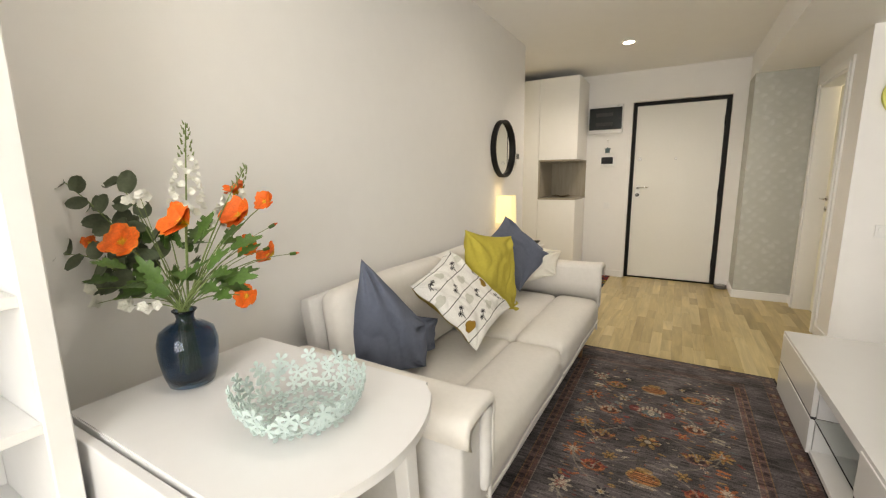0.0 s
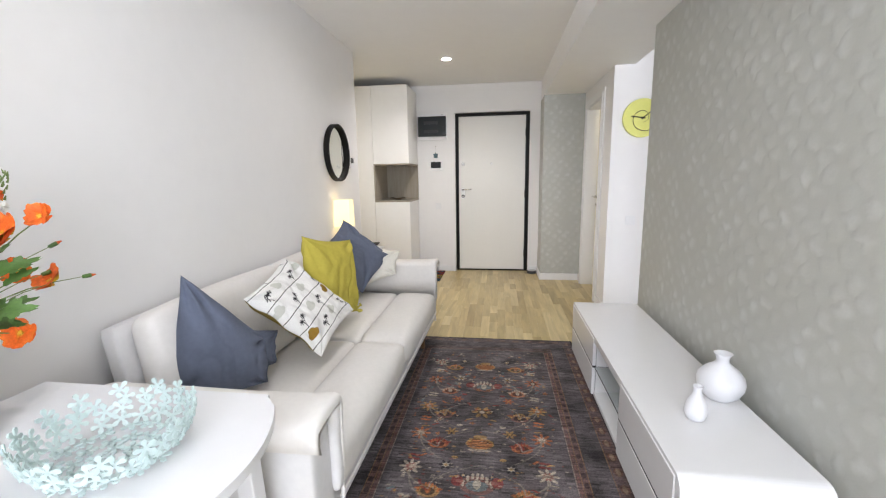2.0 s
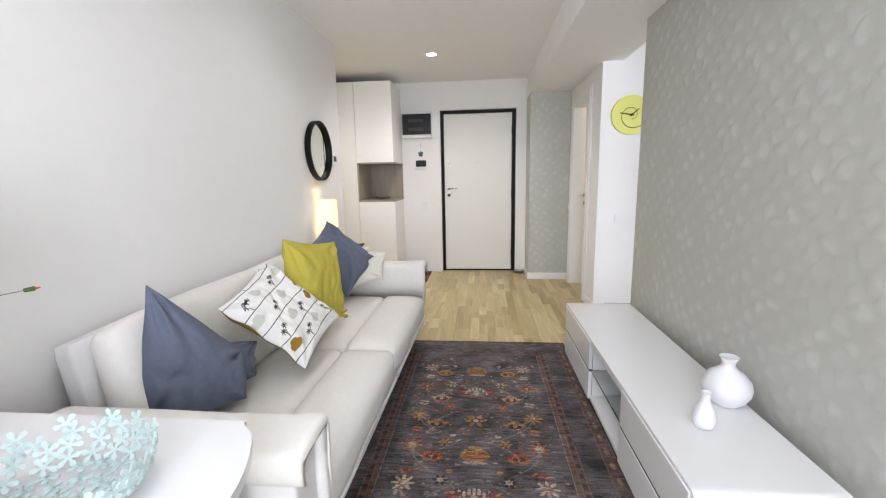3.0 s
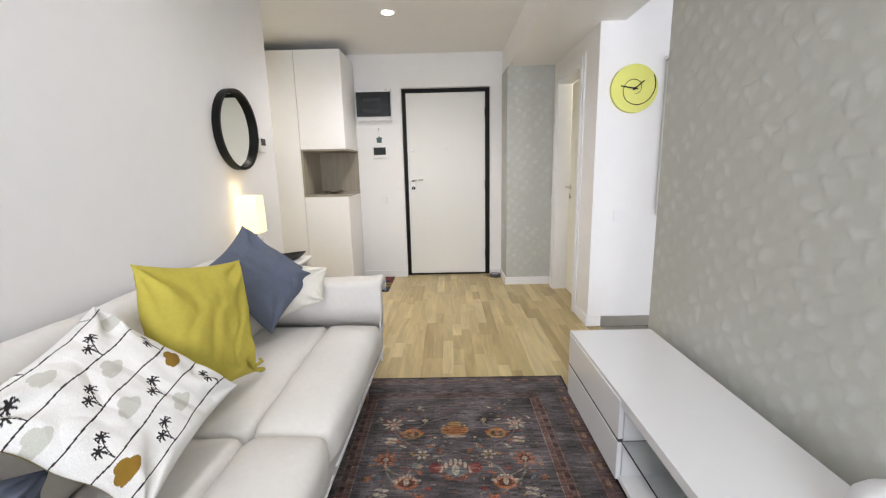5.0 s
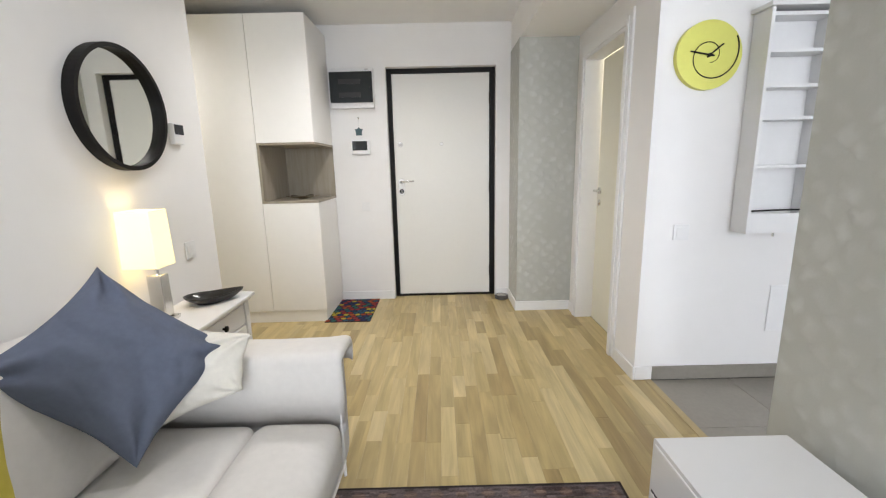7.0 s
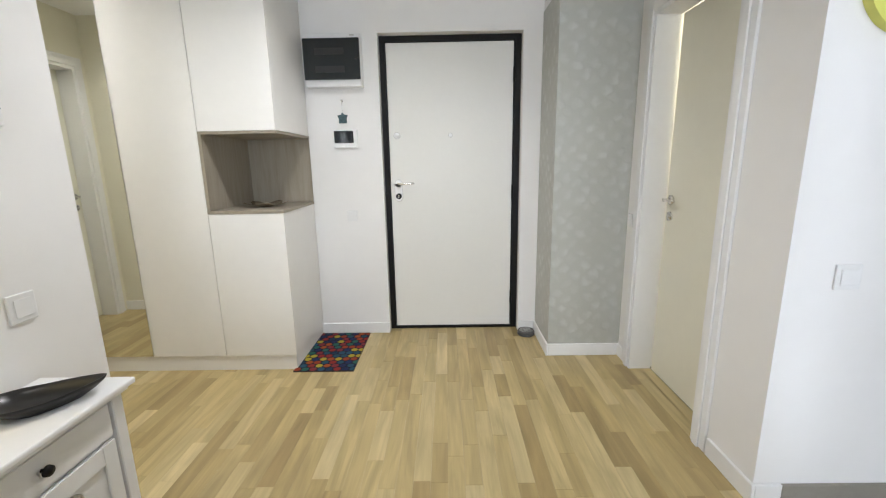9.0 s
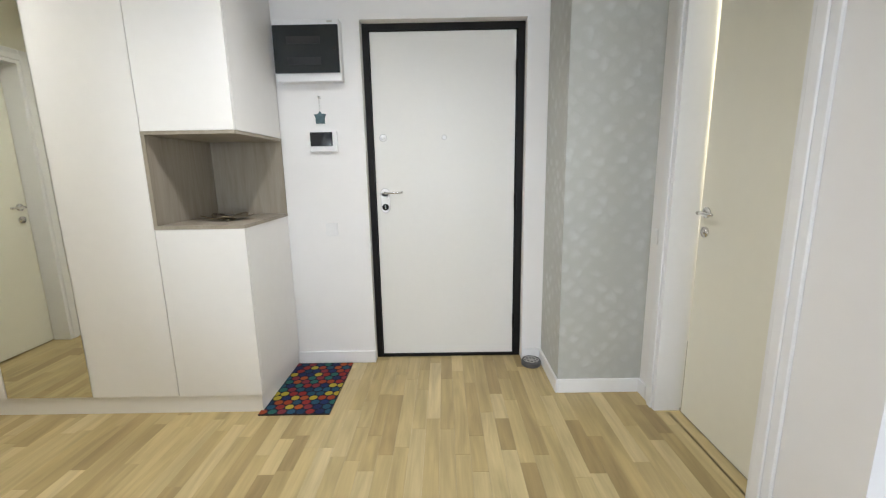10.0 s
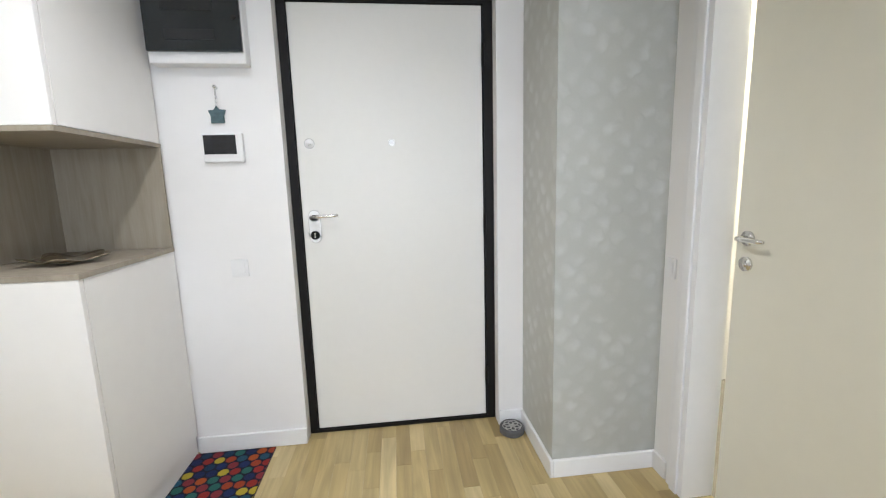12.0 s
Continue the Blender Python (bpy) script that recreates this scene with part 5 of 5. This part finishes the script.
bq = thing("bouquet", (VC.x, VC.y, 0.77), "bouquet of orange poppies, white spires and eucalyptus in a vase", "flowers")
MOUTH = VC + Vector((0, 0, 0.195))


SIDE, RISE, AWAY = Vector((0.869, 0.494, 0)), Vector((-0.084, 0.148, 0.985)), Vector((-0.487, 0.857, -0.1705))


def spot(u, v, d):
    """A place in the spray: metres along the table's diagonal, up, and towards the wall from the vase's mouth."""
    return MOUTH + u * SIDE + v * RISE + d * AWAY


def stem(to, r=0.0022, foot=None):
    foot = foot or VC + Vector((random.uniform(-0.02, 0.02), random.uniform(-0.02, 0.02), 0.03))
    m = MOUTH + Vector((random.uniform(-0.011, 0.011), random.uniform(-0.011, 0.011), 0))
    mid = m.lerp(to, 0.45) + Vector((0, 0, 0.25 * (Vector((to.x, to.y, 0)) - Vector((m.x, m.y, 0))).length))
    pts = [foot, m] + [(1 - t) ** 2 * m + 2 * t * (1 - t) * mid + t * t * to for t in (0.2, 0.4, 0.6, 0.8, 1.0)]
    part("stem", tube(bmesh.new(), pts, r, r * 0.6, 6), STEMG, bq)
    return pts


def petal(bm, c, d, up, ln, wd, cup, n=6):
    """A rounded, cupped petal or leaf patch that grows from c along d."""
    s = d.cross(up).normalized()
    rows = []
    for j in range(n + 1):
        t = j / n
        w = wd * math.sin(math.pi * min(1, 0.12 + 0.80 * t)) ** 0.7 * (1 if t < 1 else 0.55)
        rows.append([bm.verts.new(c + d * ln * t + s * w * k + up * (cup * ln * t * t + 0.35 * wd * k * k * (1 if cup > 0 else 0.4) + 0.05 * wd * math.sin(7 * t + 5 * k))) for k in (-1, -0.5, 0, 0.5, 1)])
    for a, b in zip(rows, rows[1:]):
        for k in range(4):
            bm.faces.new((a[k], a[k + 1], b[k + 1], b[k]))


def poppy(u, v, d, size, face):
    """Four or five broad papery petals in a loose cup, yellow at the heart, with crimped margins."""
    at = spot(u, v, d)
    stem(at)
    up = face.normalized()
    e1 = up.orthogonal().normalized()
    e2 = up.cross(e1)
    turn = random.uniform(0, 6)
    count = random.choice((4, 5))
    for k in range(count):
        a = turn + 2 * math.pi * k / count + random.uniform(-0.25, 0.25)
        out = math.cos(a) * e1 + math.sin(a) * e2
        side = up.cross(out)
        open_ = random.uniform(0.70, 1.30)
        size_ = 1.15 * size
        ln, wd, ph = size_ * random.uniform(0.9, 1.15), size_ * random.uniform(0.78, 0.95), random.uniform(0, 6)
        bm = bmesh.new()
        tint = bm.verts.layers.float_color.new("print")
        rows = []
        for j in range(8):
            t = j / 7
            lean_ = open_ * (0.35 + 0.65 * t)
            row = []
            for q in range(9):
                w = q / 4 - 1
                span = wd * (0.22 + 0.78 * math.sin(math.pi * (0.08 + 0.62 * t)))
                tip = ln * (t - 0.20 * t * t * w * w)
                crimp = 0.07 * size * t * t * math.sin(8 * w + ph) + 0.04 * size * t * math.sin(17 * w + 2 * ph)
                p = at + out * (tip * math.sin(lean_)) + up * (tip * math.cos(lean_) + 0.30 * wd * w * w * t) + side * (span * w) + (out + 0.4 * up) * crimp
                vert = bm.verts.new(p)
                g = max(0.0, 1 - 2.4 * t)
                m_ = 0.85 + 0.3 * random.random()
                vert[tint] = ((0.74 - 0.06 * g) * m_, (0.135 + 0.36 * g + 0.05 * (t > 0.9)) * m_, 0.020 * m_, 1)
                row.append(vert)
            rows.append(row)
        for ra, rb in zip(rows, rows[1:]):
            for q in range(8):
                bm.faces.new((ra[q], ra[q + 1], rb[q + 1], rb[q]))
        part("petal", bm, POPPY, bq, smooth=True)
    bm = bmesh.new()
    for k in range(22):
        r, a = size * 0.20 * math.sqrt(random.random()), random.uniform(0, 6.3)
        foot = at + up * size * 0.08
        rod(bm, foot, foot + (math.cos(a) * e1 + math.sin(a) * e2) * r + up * size * random.uniform(0.22, 0.34), 0.0007, 0.0014, 5)
    part("stamens", bm, POLLEN, bq, "yellow stamens")


def lobed_leaf(at, d, up, ln, wd):
    """A cut leaf: pairs of pointed lobes on a folded blade."""
    side = d.cross(up).normalized()
    bm = bmesh.new()
    rows = []
    n = 14
    for j in range(n + 1):
        t = j / n
        w = wd * math.sin(math.pi * (0.06 + 0.92 * t)) ** 0.8 * (1.0 if j % 4 in (1, 2) else 0.62)
        c = at + d * ln * t + up * (-0.25 * ln * t * t)
        rows.append([bm.verts.new(c + side * w * q + d * (0.10 * ln * abs(q) * (j % 4 == 2)) + up * (0.22 * w * abs(q))) for q in (-1, -0.5, 0, 0.5, 1)])
    for ra, rb in zip(rows, rows[1:]):
        for q in range(4):
            bm.faces.new((ra[q], ra[q + 1], rb[q + 1], rb[q]))
    part("green_leaf", bm, LEAFG, bq, smooth=True)


for u, v, d, sz in ((0.070, 0.312, 0.140, 0.030), (0.141, 0.287, 0.160, 0.026), (0.095, 0.242, 0.110, 0.040), (0.030, 0.216, -0.040, 0.042), (-0.111, 0.168, -0.050, 0.036), (0.095, 0.164, 0.150, 0.027), (0.153, 0.128, 0.160, 0.033), (0.101, 0.018, 0.130, 0.030), (-0.253, 0.171, 0.020, 0.016)):
    poppy(u, v, d, sz, Vector((0.35, -0.62, 0.62)) + Vector((random.uniform(-0.55, 0.55), random.uniform(-0.4, 0.4), random.uniform(-0.45, 0.35))))
for u, v, d in ((0.206, 0.137, 0.180), (0.161, 0.215, 0.140), (0.140, 0.151, 0.150)):
    at = spot(u, v, d)
    pts = stem(at, 0.0014)
    way = (pts[-1] - pts[-2]).normalized()
    bm = bmesh.new()
    tube(bm, [at - 0.004 * way, at, at + 0.006 * way, at + 0.013 * way], 0.0045, 0.0055, 8)
    bd = part("bud", bm, LEAFG, bq, "closed green bud", True)
    part("bud_tip", tube(bmesh.new(), [at + 0.012 * way, at + 0.017 * way, at + 0.024 * way], 0.0052, 0.0015, 8), ORANGE, bd, "orange petal tip", True)
for lo_, hi_ in (((-0.022, 0.249, 0.050), (-0.022, 0.485, 0.050)), ((0.022, 0.212, 0.140), (0.093, 0.390, 0.140))):
    lo_, hi_ = spot(*lo_), spot(*hi_)
    stem(hi_, 0.0028)
    for k in range(58):
        t = (k + 0.5) / 58
        a = 2.4 * k
        r = 0.030 * (1 - t) ** 0.9 + 0.004
        at = lo_.lerp(hi_, t) + Vector((math.cos(a) * r, math.sin(a) * r, 0))
        bm = bmesh.new()
        if t < 0.60:
            d0 = Vector((math.cos(a), math.sin(a), 0.3)).normalized()
            sz = 0.013 - 0.006 * t
            for q in range(4):
                b = math.pi / 2 * q + k
                e = (math.cos(b) * d0.orthogonal().normalized() + math.sin(b) * d0.cross(d0.orthogonal()).normalized())
                petal(bm, at, (e + 0.7 * d0).normalized(), d0, sz, sz * 0.65, 0.4, 3)
            part("floret", bm, WHITEP, bq, smooth=True)
        else:
            rod(bm, at, at + Vector((0.4 * math.cos(a), 0.4 * math.sin(a), 1)).normalized() * 0.011, 0.0046 - 0.0024 * t, 0.001, 6)
            part("floret_bud", bm, STEMG, bq, smooth=True)
for u, v in ((-0.282, 0.322), (-0.327, 0.229), (-0.312, 0.147), (-0.216, 0.073), (-0.157, 0.325), (-0.371, 0.088), (-0.208, 0.214), (-0.260, 0.273), (-0.297, 0.103)):
    tip = spot(u, v, random.uniform(-0.02, 0.12))
    pts = stem(tip, 0.0019)
    for k in range(7):
        t = 3.0 + 0.5 * k
        i = min(int(t), 5)
        at = pts[i].lerp(pts[i + 1], t - i)
        run = (pts[i + 1] - pts[i]).normalized()
        across = run.cross(Vector((0.3, -0.8, 0.5))).normalized() * (1 if k % 2 else -1)
        d = (across + 0.55 * run + Vector((random.uniform(-0.3, 0.3), random.uniform(-0.3, 0.3), random.uniform(-0.3, 0.3)))).normalized()
        bm = bmesh.new()
        facing = Vector((0.45 + random.uniform(-0.5, 0.5), -0.8, 0.35 + random.uniform(-0.6, 0.6)))
        facing = (facing - d * facing.dot(d)).normalized()
        petal(bm, at, d, facing, random.uniform(0.040, 0.058), random.uniform(0.016, 0.023), 0.06)
        part("eucalyptus_leaf", bm, EUCA, bq, smooth=True)
for k in range(40):
    at = spot(random.uniform(-0.10, 0.13), random.uniform(0.04, 0.19), random.uniform(-0.09, 0.06))
    d = at - MOUTH
    d = (Vector((d.x, d.y, 0.35 * d.z)) + Vector((random.uniform(-0.06, 0.06), random.uniform(-0.06, 0.06), random.uniform(-0.04, 0.08)))).normalized()
    up = Vector((random.uniform(-0.3, 0.3), -0.6, 0.75))
    lobed_leaf(at, d, (up - d * up.dot(d)).normalized(), random.uniform(0.050, 0.080), random.uniform(0.018, 0.028))
    if k % 3 == 0:
        stem(at, 0.002)
for u, v in ((-0.187, 0.053), (-0.166, 0.037), (-0.114, 0.027), (-0.045, 0.019), (-0.067, 0.279), (-0.083, 0.265)):
    for q3 in range(3):
        at = spot(u + random.uniform(-0.014, 0.014), v + random.uniform(-0.012, 0.012), random.uniform(-0.08, -0.02))
        if q3 == 0:
            stem(at, 0.0013)
        bm = bmesh.new()
        nn = Vector((0.4 + random.uniform(-0.4, 0.4), -0.8, 0.45 + random.uniform(-0.4, 0.4))).normalized()
        for q in range(5):
            b = 2 * math.pi * q / 5
            e = math.cos(b) * nn.orthogonal().normalized() + math.sin(b) * nn.cross(nn.orthogonal()).normalized()
            petal(bm, at, e, nn, 0.013, 0.0065, 0.2, 4)
        part("white_blossom", bm, WHITEP, bq, smooth=True)

# ---------------------------------------------------------------- open shelf beside the table
es = thing("open_shelf", (-1.18, 0.40, 0), "white open bookcase with thick end panels beside the table", "shelf")
for y in (0.10, 0.665):
    part("end_panel", box(-1.345, -1.018, y, y + 0.042, 0, 1.9, 0.003, 1), TRIM, es)
part("back_panel", box(-1.345, -1.333, 0.1425, 0.6645, 0.02, 1.88), TRIM, es)
for z in (0.30, 0.56, 0.805, 1.05, 1.45, 1.86):
    part("board", box(-1.3325, -1.024, 0.1425, 0.6645, z, z + 0.02), TRIM, es)

# ---------------------------------------------------------------- rug
RX0, RX1, RY0, RY1 = -0.715, 0.577, 0.95, 3.515
nu, nv = 380, 750
gx, gy = np.meshgrid(np.linspace(RX0, RX1, nu), np.linspace(RY0, RY1, nv))
rs = np.random.RandomState(8)
cols = np.zeros((nv, nu, 3)) + (0.092, 0.080, 0.082)
streak = np.repeat(rs.normal(0, 1, (nv, 1)), nu, 1) * 0.05
coarse = np.repeat(np.repeat(rs.normal(0, 1, (nv // 3 + 1, nu // 24 + 1)), 3, 0), 24, 1)[:nv, :nu]
blotch = rs.normal(0, 1, (nv, nu))
for sft in (1, 2, 3, 5, 8, 12, 5, 3):
    blotch = (blotch + np.roll(blotch, sft, 0) + np.roll(blotch, sft, 1) + np.roll(blotch, (sft, sft), (0, 1))) / 4
blotch /= blotch.std()
cols *= np.clip(1 + streak + 0.13 * coarse + 0.22 * blotch, 0.3, 2)[..., None]
TERRA, CREAMY, RED, GOLD, INK, TEALY, ROSE = (0.36, 0.11, 0.035), (0.42, 0.36, 0.28), (0.20, 0.032, 0.026), (0.34, 0.20, 0.065), (0.012, 0.011, 0.016), (0.11, 0.16, 0.17), (0.17, 0.082, 0.066)


def fade(mask, c, k=0.74):
    cols[mask] = cols[mask] * (1 - k) + np.array(c) * k * (1 + rs.normal(0, 0.22, (int(mask.sum()), 1)))


def ell(cx, cy, rx, ry, c, k=0.74, keep=None):
    m = ((gx - cx) / rx) ** 2 + ((gy - cy) / ry) ** 2 < 1
    if keep is not None:
        m &= keep
    fade(m, c, k)


def blossom(cx, cy, r, c1, c2, c3, n=8):
    d, a = np.hypot(gx - cx, gy - cy), np.arctan2(gy - cy, gx - cx)
    fade(d < r * (0.72 + 0.28 * np.cos(n * a)), c1)
    fade(d < r * 0.52 * (0.8 + 0.2 * np.cos(n * a + 3.14)), c2)
    fade(d < r * 0.24, c3)


def palmette(cx, cy, s, c1, c2, c3):
    ell(cx, cy, s, s * 0.72, c1)
    for k in range(-3, 4):
        ell(cx + k * s * 0.27, cy + s * (0.75 - 0.07 * k * k), s * 0.10, s * 0.26, c2)
    ell(cx, cy - 0.05 * s, s * 0.62, s * 0.42, c3)
    ell(cx, cy + 0.1 * s, s * 0.22, s * 0.42, c2)
    for k in (-1, 1):
        ell(cx + k * s * 0.95, cy + 0.25 * s, s * 0.26, s * 0.13, c2, 0.7)


def vine(x0, y0, x1, y1, bend, c, wd=0.0035):
    for t in np.linspace(0, 1, 60):
        x = x0 + (x1 - x0) * t + bend * math.sin(math.pi * t)
        y = y0 + (y1 - y0) * t
        j, i = int((y - RY0) / (RY1 - RY0) * (nv - 1)), int((x - RX0) / (RX1 - RX0) * (nu - 1))
        if 0 <= j < nv - 1 and 0 <= i < nu - 1:
            cols[j:j + 2, i:i + 2] = cols[j:j + 2, i:i + 2] * 0.62 + 0.38 * np.array(c)


AX = -0.069
for row in range(9):
    yc = 3.005 - 0.275 * row
    if row % 3 == 0:
        ell(AX, yc, 0.068, 0.044, GOLD)
        ell(AX, yc, 0.062, 0.038, TERRA, 0.6)
        for k in range(5):
            fade((np.abs(gx - AX) < 0.062 - 0.006 * k) & (np.abs(gy - (yc - 0.020 + 0.013 * k)) < 0.0026), INK)
        ell(AX, yc + 0.05, 0.034, 0.018, GOLD)
        ell(AX, yc - 0.05, 0.055, 0.009, CREAMY, 0.6)
    elif row % 3 == 1:
        palmette(AX, yc, 0.075, ROSE, CREAMY, TEALY)
        for k in (-1, 1):
            ell(AX + 0.085 * k, yc + 0.02, 0.026, 0.032, RED)
    else:
        blossom(AX, yc, 0.058, GOLD, INK, CREAMY, 6)
    for k in (-1, 1):
        for dx, dy, kind in ((0.145, 0.10, 0), (0.20, -0.04, 1), (0.30, 0.06, 2), (0.295, -0.10, 3), (0.11, -0.12, 4)):
            cx, cy = AX + k * dx, yc + dy + 0.012 * ((row * 7 + kind * 3) % 5 - 2)
            v = (row + kind) % 4
            if kind == 0:
                blossom(cx, cy, 0.034, (INK, CREAMY, TERRA, GOLD)[v], (CREAMY, INK, RED, INK)[v], GOLD, 6)
            elif kind == 1:
                palmette(cx, cy, 0.050, (TERRA, GOLD, TERRA, ROSE)[v], (RED, TERRA, CREAMY, GOLD)[v], INK)
            elif kind == 2:
                blossom(cx, cy, 0.052, (GOLD, TERRA, CREAMY, TERRA)[v], (TERRA, CREAMY, RED, INK)[v], CREAMY, 8)
            elif kind == 3:
                for q in range(4):
                    ell(cx + 0.018 * math.cos(q * 1.57 + 0.6), cy + 0.018 * math.sin(q * 1.57 + 0.6), 0.015, 0.008, (CREAMY, TERRA, RED, CREAMY)[v])
            else:
                ell(cx, cy, 0.016, 0.010, (TERRA, RED, CREAMY, GOLD)[v])
        vine(AX, yc + 0.12, AX + k * 0.2, yc - 0.04, k * 0.06, (0.24, 0.21, 0.17))
        vine(AX + k * 0.2, yc - 0.04, AX + k * 0.3, yc + 0.06, k * 0.03, (0.24, 0.21, 0.17))
        vine(AX + k * 0.3, yc + 0.06, AX + k * 0.12, yc - 0.16, k * 0.05, (0.24, 0.21, 0.17))
for k in range(90):
    cx, cy, v = rs.uniform(0.03, 0.37), rs.uniform(RY0, 3.25), rs.randint(5)
    for s in (1, -1):
        if v < 2:
            blossom(AX + s * cx, cy, rs.uniform(0.011, 0.019), (TERRA, INK, CREAMY, ROSE)[k % 4], (INK, CREAMY, RED, GOLD)[k % 4], GOLD, 5)
        else:
            a = rs.uniform(0, 3.14)
            for q in (-1, 0, 1):
                ell(AX + s * (cx + 0.011 * q * math.cos(a)), cy + 0.011 * q * math.sin(a), 0.009, 0.0045, (TERRA, CREAMY, GOLD, RED, TEALY)[k % 5], 0.7)
for k in range(1100):
    cx, cy = rs.uniform(-0.46, 0.32), rs.uniform(RY0, 3.26)
    ell(cx, cy, rs.uniform(0.003, 0.013), rs.uniform(0.002, 0.006), (CREAMY, TERRA, INK, RED, CREAMY, INK, INK, GOLD)[k % 8], 0.42)
# borders: a narrow guard, a plain band and a worn outer border, mitred round the ends
inset = np.minimum(np.minimum(gx - RX0, RX1 - gx), np.minimum(gy - RY0, RY1 - gy))
band = (inset < 0.235)
cols[band] = (np.zeros_like(cols) + (0.086, 0.075, 0.077))[band] * np.clip(1 + streak + 0.12 * coarse + 0.25 * blotch, 0.3, 2)[band][..., None]
along = np.where((gy - RY0 < inset + 1e-9) | (RY1 - gy < inset + 1e-9), gx, gy)
ends = (RY1 - gy < 0.235) | (gy - RY0 < 0.235)
strong = np.where(ends, 0.35, 0.85)
for a, b, c, kk in ((0.175, 0.232, ROSE, 0.55), (0.229, 0.233, CREAMY, 0.5), (0.206, 0.210, GOLD, 0.45), (0.174, 0.178, GOLD, 0.5), (0.012, 0.072, ROSE, 0.40), (0.070, 0.074, GOLD, 0.45)):
    m = (inset > a) & (inset < b)
    cols[m] = cols[m] * (1 - (kk * strong[m])[:, None]) + np.array(c) * (kk * strong[m])[:, None] * (1 + rs.normal(0, 0.25, (int(m.sum()), 1)))
for a, b, per, c in ((0.182, 0.203, 0.062, INK), (0.212, 0.226, 0.075, ROSE), (0.022, 0.062, 0.10, (0.15, 0.065, 0.04)), (0.032, 0.052, 0.10, (0.30, 0.22, 0.15))):
    mid, half = (a + b) / 2, (b - a) / 2
    ph = (along % per) / per - 0.5
    m = (np.abs(ph) * per) ** 2 / (per * 0.26) ** 2 + ((inset - mid) / half) ** 2 < 1
    cols[m] = cols[m] * (1 - (0.7 * strong[m])[:, None]) + np.array(c) * (0.7 * strong[m])[:, None]
m = inset < 0.008
cols[m] = (0.022, 0.016, 0.014)
wear = np.repeat(np.repeat(rs.normal(0, 1, (nv // 2 + 1, nu // 10 + 1)), 2, 0), 10, 1)[:nv, :nu]
cols *= np.clip(0.97 + 0.20 * wear + rs.normal(0, 0.17, (nv, nu)), 0.35, 1.9)[..., None]
me = grid_mesh("woven_top", np.stack([gx, gy, 0.0085 + rs.normal(0, 0.0003, gx.shape)], -1), nu, nv, np.clip(cols, 0.004, 0.9))
rug = thing("rug", (-0.07, 2.25, 0), "dark grey patterned rug with rust and cream flowers", "rug")
link_mesh("woven_top", me, RUGM, rug)
part("binding", box(RX0 - 0.002, RX1 + 0.002, RY0 - 0.002, RY1 + 0.002, 0.0004, 0.0078), RUGEDGE, rug, "dark bound edge")

# ---------------------------------------------------------------- floor strips and tiles
random.seed(3)
FLOOR = bpy.data.objects["floor"]
lengths = (0.24, 0.37, 0.50, 0.63, 0.78)
strip_mesh = {}
for ln in lengths:
    b_ = box(-0.0348, 0.0348, 0, ln - 0.0006, -0.014, 0.0)
    bmesh.ops.bevel(b_, geom=[e for e in b_.edges if e.verts[0].co.z > -0.001 and e.verts[1].co.z > -0.001], offset=0.0004, segments=1, affect="EDGES")
    m_ = bpy.data.meshes.new("plank")
    b_.to_mesh(m_)
    b_.free()
    m_.materials.append(OAK)
    strip_mesh[ln] = m_
far_v, far_f = [], []
count = 0
x = -3.28
while x < 1.05:
    y = -1.4 + random.uniform(-0.4, 0)
    while y < 6.2:
        ln = random.choice(lengths)
        xc = x + 0.035
        near = -1.10 < xc < 1.0 and y > 3.42 and y + ln < 6.03 and count < 298
        if near:
            ob = new("plank", strip_mesh[ln])
            ob.location = (xc, y, 0)
            ob.parent = FLOOR
            count += 1
        ya, yb = max(y, 4.15 if xc < -1.42 else -1.28), min(y + ln - 0.0006, 6.11 if -0.55 < xc < 0.4 else 6.03)
        if not near and yb > ya + 0.01:
            k = len(far_v)
            far_v += [(xc - 0.0348, ya, 0), (xc + 0.0348, ya, 0), (xc + 0.0348, yb, 0), (xc - 0.0348, yb, 0)]
            far_v += [(a, b, -0.013) for a, b, _ in far_v[k:k + 4]]
            far_f += [(k, k + 1, k + 2, k + 3), (k, k + 4, k + 5, k + 1), (k + 1, k + 5, k + 6, k + 2), (k + 2, k + 6, k + 7, k + 3), (k + 3, k + 7, k + 4, k)]
        y += ln
    x += 0.07
m_ = bpy.data.meshes.new("plank_field")
m_.from_pydata(far_v, [], far_f)
ob = link_mesh("plank_field", m_, OAK, FLOOR)
tagged(ob, "pale oak strips farther off", kind="stuff")
part("threshold_plank", box(1.052, 1.118, 4.684, 5.336, -0.012, 0.0), OAK, FLOOR)
KF = bpy.data.objects["floor_kitchen"]
b_ = box(0.0015, 0.4485, 0.0015, 0.4485, -0.010, 0.0)
tm = bpy.data.meshes.new("tile")
b_.to_mesh(tm)
b_.free()
tm.materials.append(TILE)
for i in range(4):
    for j in range(12):
        ob = new("tile", tm)
        ob.location = (1.092 + 0.45 * i, 4.298 - 0.45 * (j + 1), 0)
        ob.parent = KF
part("floor_strip", box(1.061, 1.098, 3.36, 4.30, -0.005, 0.004, 0.001, 1), OAKTRIM, thing("floor_trim", (1.087, 3.8, 0), "thin oak strip between parquet and tiles", "trim", kind="structure"))
